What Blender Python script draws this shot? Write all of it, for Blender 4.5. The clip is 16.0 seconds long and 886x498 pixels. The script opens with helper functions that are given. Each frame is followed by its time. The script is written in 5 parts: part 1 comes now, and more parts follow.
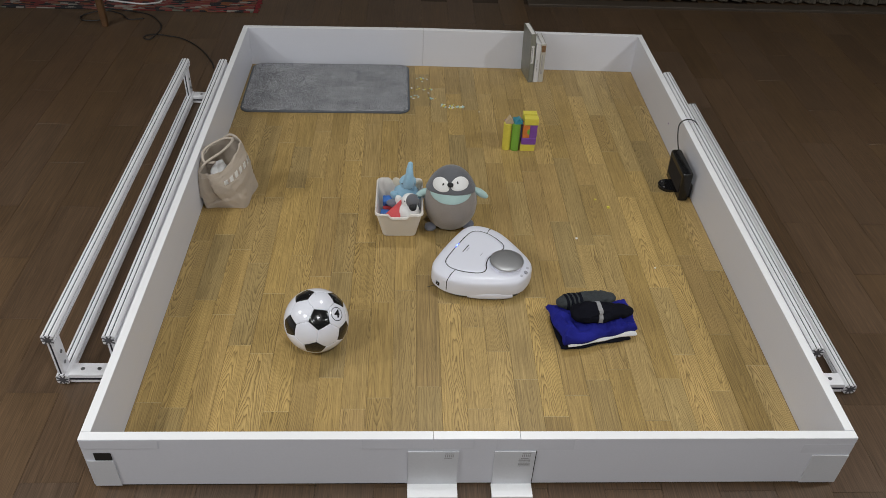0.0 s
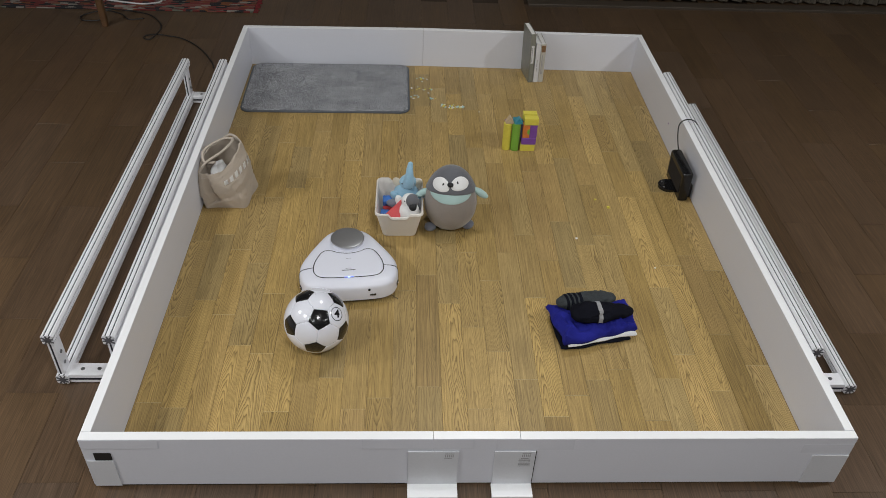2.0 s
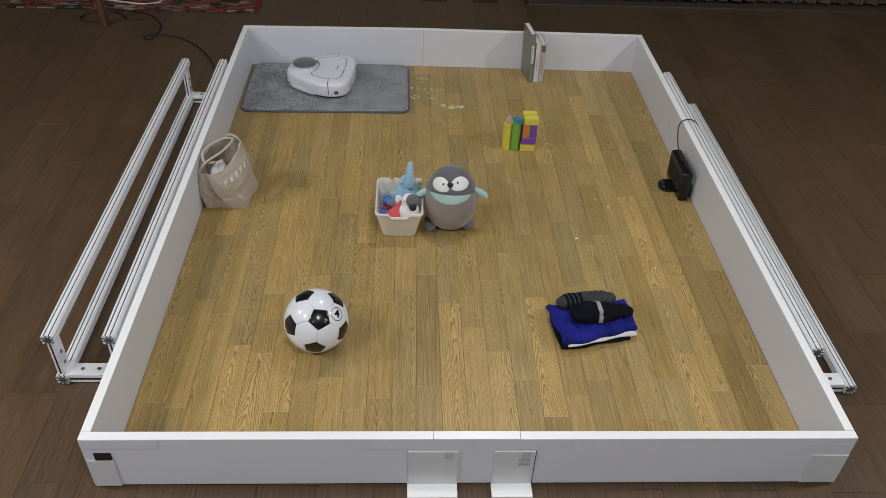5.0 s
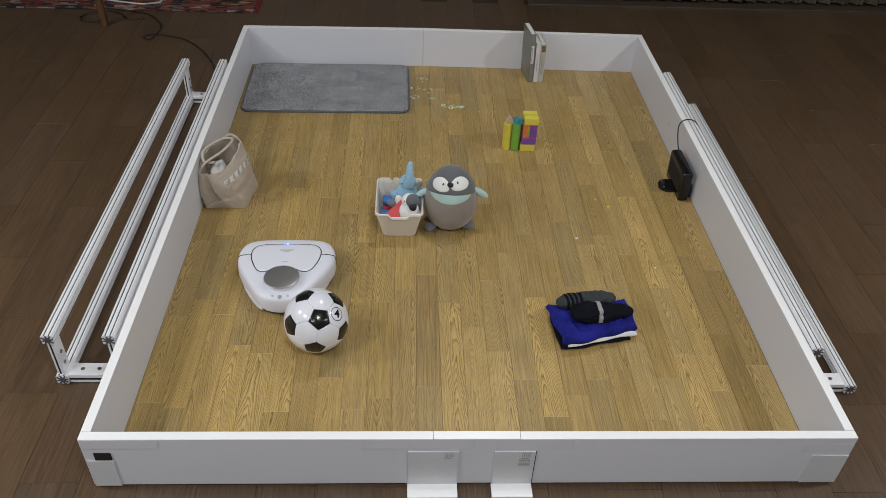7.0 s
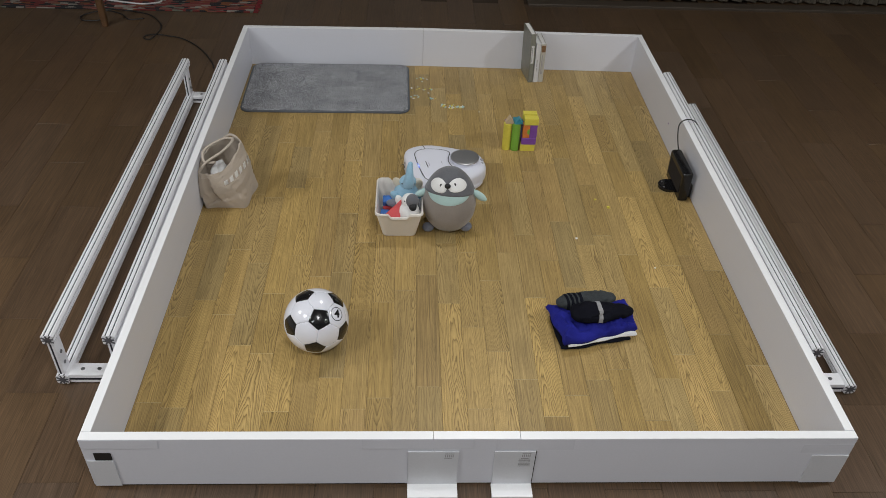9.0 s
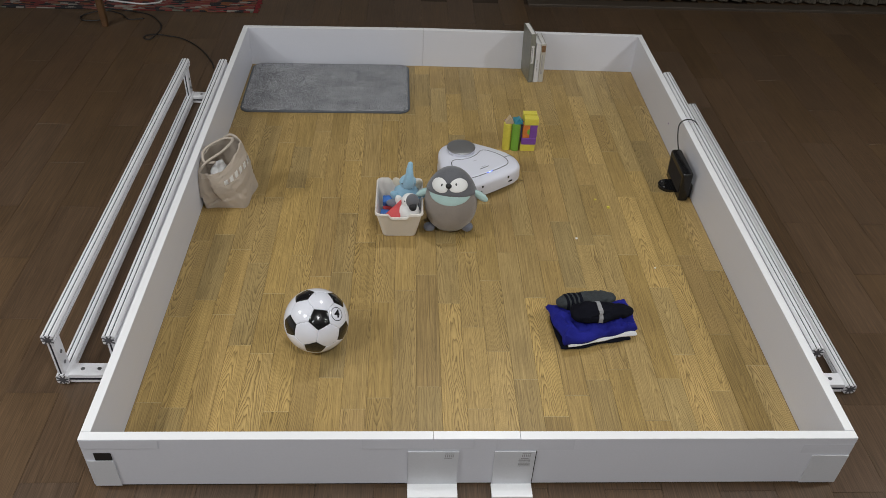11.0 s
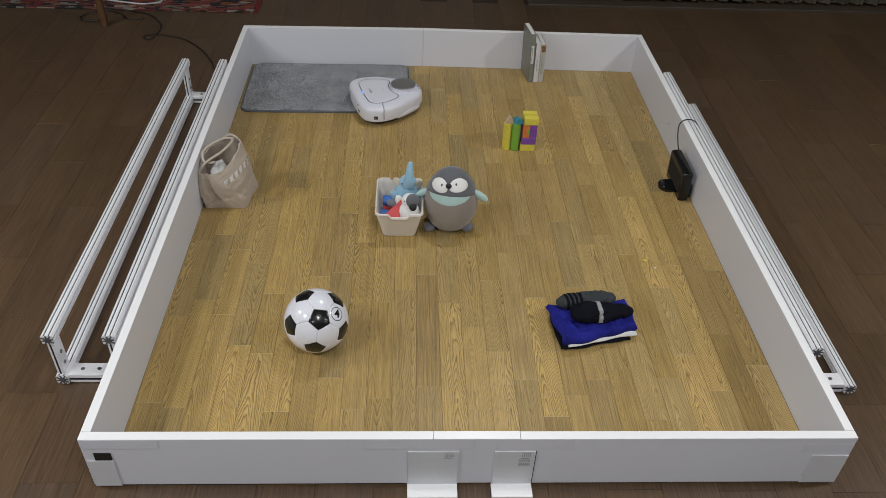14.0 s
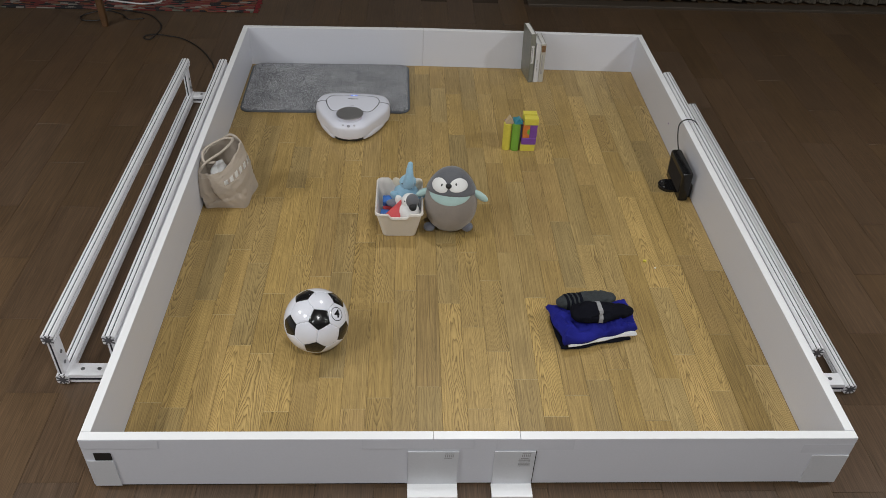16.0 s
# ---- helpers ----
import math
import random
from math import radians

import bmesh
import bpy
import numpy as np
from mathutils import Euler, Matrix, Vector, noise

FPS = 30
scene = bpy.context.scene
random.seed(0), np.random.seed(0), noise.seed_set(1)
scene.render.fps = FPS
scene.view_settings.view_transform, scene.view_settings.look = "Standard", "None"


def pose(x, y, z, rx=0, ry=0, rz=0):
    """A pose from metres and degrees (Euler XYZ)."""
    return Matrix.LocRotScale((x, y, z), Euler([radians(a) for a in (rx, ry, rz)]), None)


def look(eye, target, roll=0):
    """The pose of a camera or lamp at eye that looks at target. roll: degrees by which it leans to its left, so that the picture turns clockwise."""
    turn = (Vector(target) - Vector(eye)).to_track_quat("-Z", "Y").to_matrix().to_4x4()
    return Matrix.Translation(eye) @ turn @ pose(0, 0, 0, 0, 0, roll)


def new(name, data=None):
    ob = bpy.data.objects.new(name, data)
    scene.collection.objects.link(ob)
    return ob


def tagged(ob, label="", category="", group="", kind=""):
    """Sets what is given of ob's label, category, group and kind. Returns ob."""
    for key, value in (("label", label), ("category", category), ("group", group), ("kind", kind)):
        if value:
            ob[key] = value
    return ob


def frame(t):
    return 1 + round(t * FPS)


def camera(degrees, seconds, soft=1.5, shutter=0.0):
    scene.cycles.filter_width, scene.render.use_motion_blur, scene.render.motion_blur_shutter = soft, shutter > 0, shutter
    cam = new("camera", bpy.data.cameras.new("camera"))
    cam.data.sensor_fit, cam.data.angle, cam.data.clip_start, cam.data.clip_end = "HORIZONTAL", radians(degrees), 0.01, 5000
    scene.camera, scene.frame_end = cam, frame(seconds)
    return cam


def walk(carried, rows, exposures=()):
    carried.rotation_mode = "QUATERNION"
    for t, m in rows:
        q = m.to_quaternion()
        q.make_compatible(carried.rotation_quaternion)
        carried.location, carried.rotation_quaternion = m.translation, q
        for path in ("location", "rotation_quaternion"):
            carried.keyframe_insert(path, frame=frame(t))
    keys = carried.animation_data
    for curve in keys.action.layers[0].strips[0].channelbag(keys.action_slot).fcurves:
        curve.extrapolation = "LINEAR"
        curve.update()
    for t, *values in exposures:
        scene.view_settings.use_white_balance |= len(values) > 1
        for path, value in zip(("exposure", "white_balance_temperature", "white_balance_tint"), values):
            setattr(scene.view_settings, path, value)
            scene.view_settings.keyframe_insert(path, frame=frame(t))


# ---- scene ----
cam = camera(58.17, 16.0, soft=0.6)
EYE = Matrix.Translation((-0.1878, -1.3344, 1.8881))
STAND = EYE @ pose(0, 0, 0, 0, 0, -3.380) @ pose(0, 0, 0, 51.246) @ pose(0, 0, 0, 0, 0, 2.607)
walk(cam, [(0.0, STAND), (16.0, STAND)], exposures=[(0.0, 0.0), (16.0, 0.0)])

# ---- light: recessed ceiling lamps over the pen, and the room's own bounce ----
world = bpy.data.worlds.new("room_air")
scene.world = world
world.use_nodes = True
world.node_tree.nodes["Background"].inputs["Color"].default_value = (0.9, 0.95, 1.0, 1)
world.node_tree.nodes["Background"].inputs["Strength"].default_value = 0.008


def downlight(x, y, watts, size=0.19):
    data = bpy.data.lights.new("downlight", "AREA")
    data.shape, data.size, data.energy, data.color = "DISK", size, watts, (0.945, 0.965, 0.970)
    ob = new("downlight", data)
    ob.matrix_world = look((x, y, 2.63), (x, y, 0))


# the last lamp is an added fill for the right-hand floor, no known fixture
for lx, ly, watts in ((0.25, -1.30, 30), (-0.95, -2.4, 13), (2.5, -2.0, 16), (-2.4, -0.95, 42), (-3.6, 0.30, 54), (0.28, 1.70, 17), (3.0, 0.30, 50)):
    downlight(lx, ly, watts)


# ---- materials ----
def nodes_of(name):
    m = bpy.data.materials.new(name)
    m.use_nodes = True
    t = m.node_tree
    return m, t, t.nodes["Principled BSDF"]


def add(t, kind, **values):
    n = t.nodes.new(kind)
    for k, v in values.items():
        if k == "operation":
            n.operation = v
        elif k == "blend_type":
            n.blend_type = v
        else:
            n.inputs[k].default_value = v
    return n


def noise_of(t, vec, scale, detail=4.0, rough=0.55):
    n = add(t, "ShaderNodeTexNoise", Scale=scale, Detail=detail, Roughness=rough)
    if vec is not None:
        t.links.new(vec, n.inputs["Vector"])
    return n


def ramp(t, fac, stops):
    r = t.nodes.new("ShaderNodeValToRGB")
    els = r.color_ramp.elements
    while len(els) < len(stops):
        els.new(0.5)
    for e, (p, c) in zip(els, stops):
        e.position, e.color = p, (*c, 1)
    t.links.new(fac, r.inputs["Fac"])
    return r.outputs["Color"]


def bump(t, bsdf, height, strength, distance):
    b = add(t, "ShaderNodeBump", Strength=strength, Distance=distance)
    t.links.new(height, b.inputs["Height"])
    t.links.new(b.outputs["Normal"], bsdf.inputs["Normal"])


def shade(c, k):
    return tuple(min(1, v * k) for v in c)


def plain(name, color, rough=0.5, metal=0.0, vary=0.08, coarse=6.0, fine=180.0, relief=0.0, sheen=0.0, coat=0.0, spread=0.1, spec=0.5):
    """A surface with stains at one scale and grain at another."""
    m, t, b = nodes_of(name)
    tc = t.nodes.new("ShaderNodeTexCoord")
    n1 = noise_of(t, tc.outputs["Object"], coarse, 5)
    n2 = noise_of(t, tc.outputs["Object"], fine, 3)
    mix = add(t, "ShaderNodeMath", operation="ADD")
    half = add(t, "ShaderNodeMath", operation="MULTIPLY")
    half.inputs[1].default_value = 0.5
    t.links.new(n1.outputs["Fac"], mix.inputs[0])
    t.links.new(n2.outputs["Fac"], mix.inputs[1])
    t.links.new(mix.outputs[0], half.inputs[0])
    t.links.new(ramp(t, half.outputs[0], [(0.35, shade(color, 1 - vary)), (0.65, shade(color, 1 + vary))]), b.inputs["Base Color"])
    b.inputs["Metallic"].default_value = metal
    r = add(t, "ShaderNodeMapRange")
    r.inputs["To Min"].default_value, r.inputs["To Max"].default_value = max(0.02, rough - spread), min(1, rough + spread)
    t.links.new(n1.outputs["Fac"], r.inputs["Value"])
    t.links.new(r.outputs["Result"], b.inputs["Roughness"])
    b.inputs["Sheen Weight"].default_value = sheen
    b.inputs["Coat Weight"].default_value = coat
    b.inputs["Specular IOR Level"].default_value = spec
    if relief:
        bump(t, b, n2.outputs["Fac"], 0.6, relief)
    return m


def glow(name, color, strength):
    m, t, b = nodes_of(name)
    b.inputs["Base Color"].default_value = (*color, 1)
    b.inputs["Emission Color"].default_value = (*color, 1)
    b.inputs["Emission Strength"].default_value = strength
    return m


def wood(name, dark, light, rings, stretch, rough, streak, spec=0.5, relief=0.0004, tint=0.25, bands=0.8):
    """Boards with contour-like growth rings along y, fibres, and a tone of their own for each board."""
    m, t, b = nodes_of(name)
    tc = t.nodes.new("ShaderNodeTexCoord")
    info = t.nodes.new("ShaderNodeObjectInfo")
    shift = add(t, "ShaderNodeVectorMath", operation="SCALE")
    shift.inputs[0].default_value = (17.0, 31.0, 5.0)
    t.links.new(info.outputs["Random"], shift.inputs["Scale"])
    place = add(t, "ShaderNodeVectorMath", operation="ADD")
    t.links.new(tc.outputs["Object"], place.inputs[0])
    t.links.new(shift.outputs[0], place.inputs[1])
    long_ = add(t, "ShaderNodeVectorMath", operation="MULTIPLY")
    long_.inputs[1].default_value = stretch
    t.links.new(place.outputs[0], long_.inputs[0])
    figure = noise_of(t, long_.outputs[0], 1.0, 4.0, 0.5)
    axes = t.nodes.new("ShaderNodeSeparateXYZ")
    t.links.new(tc.outputs["Object"], axes.inputs[0])
    heart = add(t, "ShaderNodeMath", operation="MULTIPLY")
    heart.inputs[1].default_value = 13.7
    t.links.new(info.outputs["Random"], heart.inputs[0])
    heart2 = add(t, "ShaderNodeMath", operation="FRACT")
    t.links.new(heart.outputs[0], heart2.inputs[0])
    heart3 = add(t, "ShaderNodeMath", operation="MULTIPLY_ADD")
    heart3.inputs[1].default_value, heart3.inputs[2].default_value = 0.10, -0.05
    t.links.new(heart2.outputs[0], heart3.inputs[0])
    off = add(t, "ShaderNodeMath", operation="SUBTRACT")
    t.links.new(axes.outputs[0], off.inputs[0])
    t.links.new(heart3.outputs[0], off.inputs[1])
    width = add(t, "ShaderNodeMath", operation="ABSOLUTE")
    t.links.new(off.outputs[0], width.inputs[0])
    square = add(t, "ShaderNodeMath", operation="POWER")
    square.inputs[1].default_value = 1.45
    t.links.new(width.outputs[0], square.inputs[0])
    arch = add(t, "ShaderNodeMath", operation="MULTIPLY")
    arch.inputs[1].default_value = 760.0
    t.links.new(square.outputs[0], arch.inputs[0])
    side = add(t, "ShaderNodeMath", operation="SUBTRACT")
    side.inputs[1].default_value = 0.5
    t.links.new(info.outputs["Random"], side.inputs[0])
    sign = add(t, "ShaderNodeMath", operation="SIGN")
    t.links.new(side.outputs[0], sign.inputs[0])
    along = add(t, "ShaderNodeMath", operation="MULTIPLY")
    t.links.new(sign.outputs[0], along.inputs[0])
    t.links.new(axes.outputs[1], along.inputs[1])
    along2 = add(t, "ShaderNodeMath", operation="MULTIPLY_ADD")
    along2.inputs[1].default_value = 16.0
    t.links.new(along.outputs[0], along2.inputs[0])
    t.links.new(arch.outputs[0], along2.inputs[2])
    times = add(t, "ShaderNodeMath", operation="MULTIPLY_ADD")
    times.inputs[1].default_value = rings
    t.links.new(figure.outputs["Fac"], times.inputs[0])
    t.links.new(along2.outputs[0], times.inputs[2])
    saw = add(t, "ShaderNodeMath", operation="FRACT")
    t.links.new(times.outputs[0], saw.inputs[0])
    fib = add(t, "ShaderNodeVectorMath", operation="MULTIPLY")
    fib.inputs[1].default_value = (330.0, 7.0, 6.0)
    t.links.new(place.outputs[0], fib.inputs[0])
    fibre = noise_of(t, fib.outputs[0], 1.0, 4, 0.6)
    ring = ramp(t, saw.outputs[0], [(0.0, (0.62, 0.62, 0.62)), (0.16, (0.88, 0.88, 0.88)), (0.48, (0.74, 0.74, 0.74)), (0.74, (0.46, 0.46, 0.46)), (0.90, (0.16, 0.16, 0.16)), (1.0, (0.62, 0.62, 0.62))])
    patchy = noise_of(t, place.outputs[0], 11.0, 3)
    part_ = add(t, "ShaderNodeMix")
    own = add(t, "ShaderNodeMath", operation="MULTIPLY")
    own.inputs[1].default_value = 7.31
    t.links.new(info.outputs["Random"], own.inputs[0])
    own2 = add(t, "ShaderNodeMath", operation="FRACT")
    t.links.new(own.outputs[0], own2.inputs[0])
    own3 = add(t, "ShaderNodeMath", operation="MULTIPLY_ADD")
    own3.inputs[1].default_value, own3.inputs[2].default_value = 0.62, streak - 0.22
    t.links.new(own2.outputs[0], own3.inputs[0])
    own4 = add(t, "ShaderNodeMath", operation="MULTIPLY_ADD")
    own4.inputs[1].default_value = 0.62
    own4.use_clamp = True
    t.links.new(patchy.outputs["Fac"], own4.inputs[0])
    t.links.new(own3.outputs[0], own4.inputs[2])
    t.links.new(own4.outputs[0], part_.inputs["Factor"])
    t.links.new(ring, part_.inputs["A"])
    t.links.new(fibre.outputs["Fac"], part_.inputs["B"])
    col = ramp(t, part_.outputs["Result"], [(0.12, dark), (0.75, light)])
    cloud = noise_of(t, place.outputs[0], 5.0, 3)
    tone = add(t, "ShaderNodeMath", operation="MULTIPLY_ADD")
    tone.inputs[1].default_value, tone.inputs[2].default_value = tint, 1.0 - tint * 0.75
    t.links.new(info.outputs["Random"], tone.inputs[0])
    tone2 = add(t, "ShaderNodeMath", operation="MULTIPLY_ADD")
    tone2.inputs[1].default_value = 0.35
    t.links.new(cloud.outputs["Fac"], tone2.inputs[0])
    t.links.new(tone.outputs[0], tone2.inputs[2])
    lines = add(t, "ShaderNodeVectorMath", operation="MULTIPLY")
    lines.inputs[1].default_value = (130.0, 2.2, 2.0)
    t.links.new(place.outputs[0], lines.inputs[0])
    streaks = noise_of(t, lines.outputs[0], 1.0, 5, 0.65)
    tone3 = add(t, "ShaderNodeMath", operation="MULTIPLY_ADD")
    tone3.inputs[1].default_value = bands
    t.links.new(streaks.outputs["Fac"], tone3.inputs[0])
    t.links.new(tone2.outputs[0], tone3.inputs[2])
    tone4 = add(t, "ShaderNodeMath", operation="SUBTRACT")
    tone4.inputs[1].default_value = bands * 0.5
    t.links.new(tone3.outputs[0], tone4.inputs[0])
    out = add(t, "ShaderNodeVectorMath", operation="SCALE")
    t.links.new(col, out.inputs[0])
    t.links.new(tone4.outputs[0], out.inputs["Scale"])
    kind = add(t, "ShaderNodeMath", operation="MULTIPLY")
    kind.inputs[1].default_value = 23.9
    t.links.new(info.outputs["Random"], kind.inputs[0])
    kind2 = add(t, "ShaderNodeMath", operation="FRACT")
    t.links.new(kind.outputs[0], kind2.inputs[0])
    hue = ramp(t, kind2.outputs[0], [(0.0, (0.95, 0.97, 1.0)), (0.35, (1.0, 0.97, 0.90)), (0.7, (1.0, 0.955, 0.80)), (1.0, (0.94, 0.90, 0.86))])
    cast = add(t, "ShaderNodeVectorMath", operation="MULTIPLY")
    t.links.new(out.outputs[0], cast.inputs[0])
    t.links.new(hue, cast.inputs[1])
    t.links.new(cast.outputs[0], b.inputs["Base Color"])
    r = add(t, "ShaderNodeMapRange")
    r.inputs["To Min"].default_value, r.inputs["To Max"].default_value = rough - 0.08, rough + 0.1
    t.links.new(fibre.outputs["Fac"], r.inputs["Value"])
    t.links.new(r.outputs["Result"], b.inputs["Roughness"])
    b.inputs["Specular IOR Level"].default_value = spec
    bump(t, b, part_.outputs["Result"], 0.35, relief)
    return m


M_OAK = wood("oak_vinyl", (0.086, 0.052, 0.0165), (0.455, 0.326, 0.138), 10.0, (19.0, 3.2, 1.0), 0.44, 0.20, spec=0.4, tint=0.30, bands=0.75)
M_DARKWOOD = wood("dark_laminate", (0.0175, 0.0110, 0.0067), (0.116, 0.073, 0.0445), 5.0, (26.0, 2.0, 1.0), 0.36, 0.60, spec=0.5, tint=0.2, bands=1.0)
M_JOINT = plain("joint_shadow_film", (0.20, 0.132, 0.060), 0.7)
M_PALEJOINT = plain("pale_plank_end", (0.44, 0.345, 0.18), 0.6, vary=0.35, coarse=14)
M_DARKJOINT = plain("dark_joint", (0.034, 0.021, 0.012), 0.6)
M_WHITE = plain("white_melamine", (0.69, 0.70, 0.76), 0.38, vary=0.02, coarse=2.5, relief=0.00004)
M_WHITE_EDGE = plain("white_edge_band", (0.86, 0.865, 0.88), 0.35, vary=0.015, coarse=3)
M_PLATE = plain("pale_grey_plate", (0.63, 0.64, 0.675), 0.4, vary=0.03)
M_TAPE = plain("clear_tape", (0.688, 0.698, 0.757), 0.24, vary=0.02, coarse=14, spread=0.08)
M_BLACK = plain("black_plastic", (0.008, 0.008, 0.009), 0.22, vary=0.2, coarse=20)
M_HOLE = plain("dark_void", (0.01, 0.007, 0.006), 0.9)
M_INK = plain("grey_ink", (0.33, 0.33, 0.34), 0.6)
M_ROBOT = plain("pearl_white_shell", (0.73, 0.74, 0.82), 0.34, vary=0.008, coarse=5, coat=0.12, spread=0.01)
M_ROBOT_LINE = plain("black_gap", (0.012, 0.012, 0.014), 0.5)
M_ROBOT_BASE = plain("charcoal_base", (0.03, 0.03, 0.032), 0.5)
M_SILVER = plain("brushed_silver_dial", (0.43, 0.43, 0.44), 0.40, metal=0.85, vary=0.04, coarse=30, fine=600, spread=0.05)
M_ROBOT_GREY = plain("grey_print", (0.33, 0.33, 0.37), 0.4)
M_ROBOT_PALE = plain("pale_grey_button", (0.50, 0.50, 0.55), 0.35)
M_LED = glow("status_light_blue", (0.16, 0.30, 1.0), 5.0)
# weak emission that imitates the glow around the status light
M_LED_HALO = glow("status_halo_blue", (0.10, 0.20, 1.0), 0.75)
M_BRISTLE = plain("grey_bristle", (0.10, 0.095, 0.09), 0.8)
M_ALU = plain("anodised_aluminium", (0.87, 0.87, 0.90), 0.38, metal=0.12, vary=0.05, coarse=9, fine=300, spread=0.06)
M_ALU_SLOT = plain("slot_shadow", (0.02, 0.02, 0.032), 0.6, metal=0.0)
M_ALU_END = plain("sawn_aluminium_end", (0.15, 0.15, 0.165), 0.5, metal=0.6, vary=0.3, coarse=60)
M_BALLWHITE = plain("glossy_white_leatherette", (0.76, 0.77, 0.84), 0.18, vary=0.02, coarse=20, fine=500, relief=0.00008, coat=0.4, spread=0.05)
M_BALLBLACK = plain("glossy_black_leatherette", (0.006, 0.006, 0.007), 0.20, vary=0.2, fine=500, relief=0.00008, coat=0.15, spread=0.05)
M_PLUSH_GREY = plain("warm_grey_plush", (0.27, 0.236, 0.212), 0.95, vary=0.10, coarse=18, fine=420, relief=0.0012, sheen=0.35)
M_PLUSH_DARK = plain("slate_grey_plush", (0.115, 0.117, 0.13), 0.95, vary=0.14, coarse=18, fine=420, relief=0.0012, sheen=0.35)
M_PLUSH_FOOT = plain("blue_grey_plush", (0.155, 0.165, 0.205), 0.95, vary=0.15, coarse=30, fine=420, relief=0.001, sheen=0.35)
M_PLUSH_MINT = plain("mint_plush", (0.43, 0.60, 0.585), 0.95, vary=0.07, coarse=18, fine=420, relief=0.001, sheen=0.3)
M_PLUSH_WHITE = plain("white_plush", (0.80, 0.80, 0.79), 0.95, vary=0.05, coarse=22, fine=420, relief=0.001, sheen=0.3)
M_PLUSH_BLUE = plain("sky_blue_plush", (0.29, 0.49, 0.64), 0.95, vary=0.1, coarse=26, fine=420, relief=0.001, sheen=0.3)
M_PLUSH_CREAM = plain("cream_plush", (0.66, 0.60, 0.48), 0.95, vary=0.08, coarse=26, fine=420, relief=0.001, sheen=0.3)
M_PLUSH_BLACK = plain("black_stitching", (0.012, 0.012, 0.013), 0.6)
M_BIN = plain("off_white_plastic", (0.74, 0.70, 0.65), 0.36, vary=0.02, coarse=7, spread=0.06)
M_FRINGE = plain("dull_red_wool", (0.16, 0.015, 0.018), 0.9, vary=0.2, coarse=40)
M_RED = plain("red_painted_block", (0.56, 0.055, 0.06), 0.5, vary=0.1, coarse=30)
M_BLUE = plain("blue_painted_block", (0.06, 0.19, 0.56), 0.5, vary=0.1, coarse=30)
M_ORANGE = plain("orange_painted_block", (0.66, 0.20, 0.05), 0.5, vary=0.1, coarse=30)
M_YELLOW = plain("yellow_painted_block", (0.70, 0.61, 0.085), 0.45, vary=0.08, coarse=30)
M_GREEN = plain("green_painted_block", (0.19, 0.42, 0.055), 0.45, vary=0.08, coarse=30)
M_PURPLE = plain("purple_painted_block", (0.20, 0.07, 0.36), 0.45, vary=0.08, coarse=30)
M_TEAL = plain("teal_painted_block", (0.04, 0.27, 0.37), 0.45, vary=0.08, coarse=30)
M_BEECH = plain("bare_beech", (0.55, 0.42, 0.27), 0.55, vary=0.1, coarse=30)
M_CANVAS = plain("taupe_canvas", (0.45, 0.383, 0.315), 0.92, vary=0.07, coarse=11, fine=900, relief=0.0006, sheen=0.15)
M_ROPE = plain("taupe_cotton_rope", (0.47, 0.41, 0.345), 0.92, vary=0.1, coarse=40, fine=700, relief=0.0008)
M_PRINT = plain("white_print", (0.92, 0.91, 0.89), 0.7, vary=0.02)
M_TOWEL = plain("white_liner", (0.66, 0.66, 0.66), 0.9, vary=0.06, relief=0.0006)
M_CLOTH_BLUE = plain("royal_blue_cotton", (0.016, 0.019, 0.215), 0.95, vary=0.2, coarse=14, fine=700, relief=0.0006, spec=0.15)
M_CLOTH_BLACK = plain("black_cotton", (0.0075, 0.0080, 0.0125), 0.97, vary=0.3, coarse=20, fine=700, relief=0.0006, spec=0.08)
M_CLOTH_WHITE = plain("white_cotton", (0.72, 0.72, 0.75), 0.9, vary=0.05, coarse=18, fine=700, relief=0.0006)
M_CLOTH_GREY = plain("charcoal_knit", (0.042, 0.047, 0.050), 0.95, vary=0.3, coarse=40, fine=600, relief=0.001, sheen=0.03, spec=0.15)
M_CLOTH_LIGHT = plain("pale_grey_knit", (0.30, 0.30, 0.31), 0.92, vary=0.2, coarse=60, fine=600, relief=0.001)
M_BOOK_GREEN = plain("grey_green_cover", (0.20, 0.205, 0.175), 0.35, vary=0.4, coarse=9, coat=0.2)
M_BOOK_WHITE = plain("glossy_white_cover", (0.66, 0.66, 0.67), 0.3, vary=0.05, coat=0.2)
M_BOOK_CREAM = plain("cream_cover", (0.50, 0.48, 0.43), 0.3, vary=0.08, coat=0.2)
M_BOOK_BROWN = plain("brown_picture_print", (0.20, 0.11, 0.055), 0.35, vary=0.5, coarse=60)
M_PAPER = plain("page_block", (0.74, 0.73, 0.70), 0.85, vary=0.05, fine=900, relief=0.0004)
M_CABLE = plain("black_cable", (0.012, 0.012, 0.013), 0.45)
M_CABLE_WHITE = plain("white_cable", (0.6, 0.6, 0.6), 0.5)
M_LEG = plain("brown_varnished_wood", (0.11, 0.055, 0.024), 0.4, vary=0.25, coarse=20)
M_CURTAIN = plain("grey_brown_pleated_fabric", (0.085, 0.072, 0.056), 0.95, vary=0.25, coarse=10, relief=0.001, spec=0.2)
M_SKIRT = plain("dark_threshold", (0.060, 0.046, 0.034), 0.45, vary=0.15)
M_PLASTER = plain("room_wall_paint", (0.27, 0.26, 0.245), 0.9, vary=0.05, coarse=3)
M_CEILING = plain("ceiling_paint", (0.72, 0.71, 0.69), 0.9, vary=0.04, coarse=3)
M_SCREW = plain("steel_screw", (0.25, 0.25, 0.26), 0.4, metal=0.9)


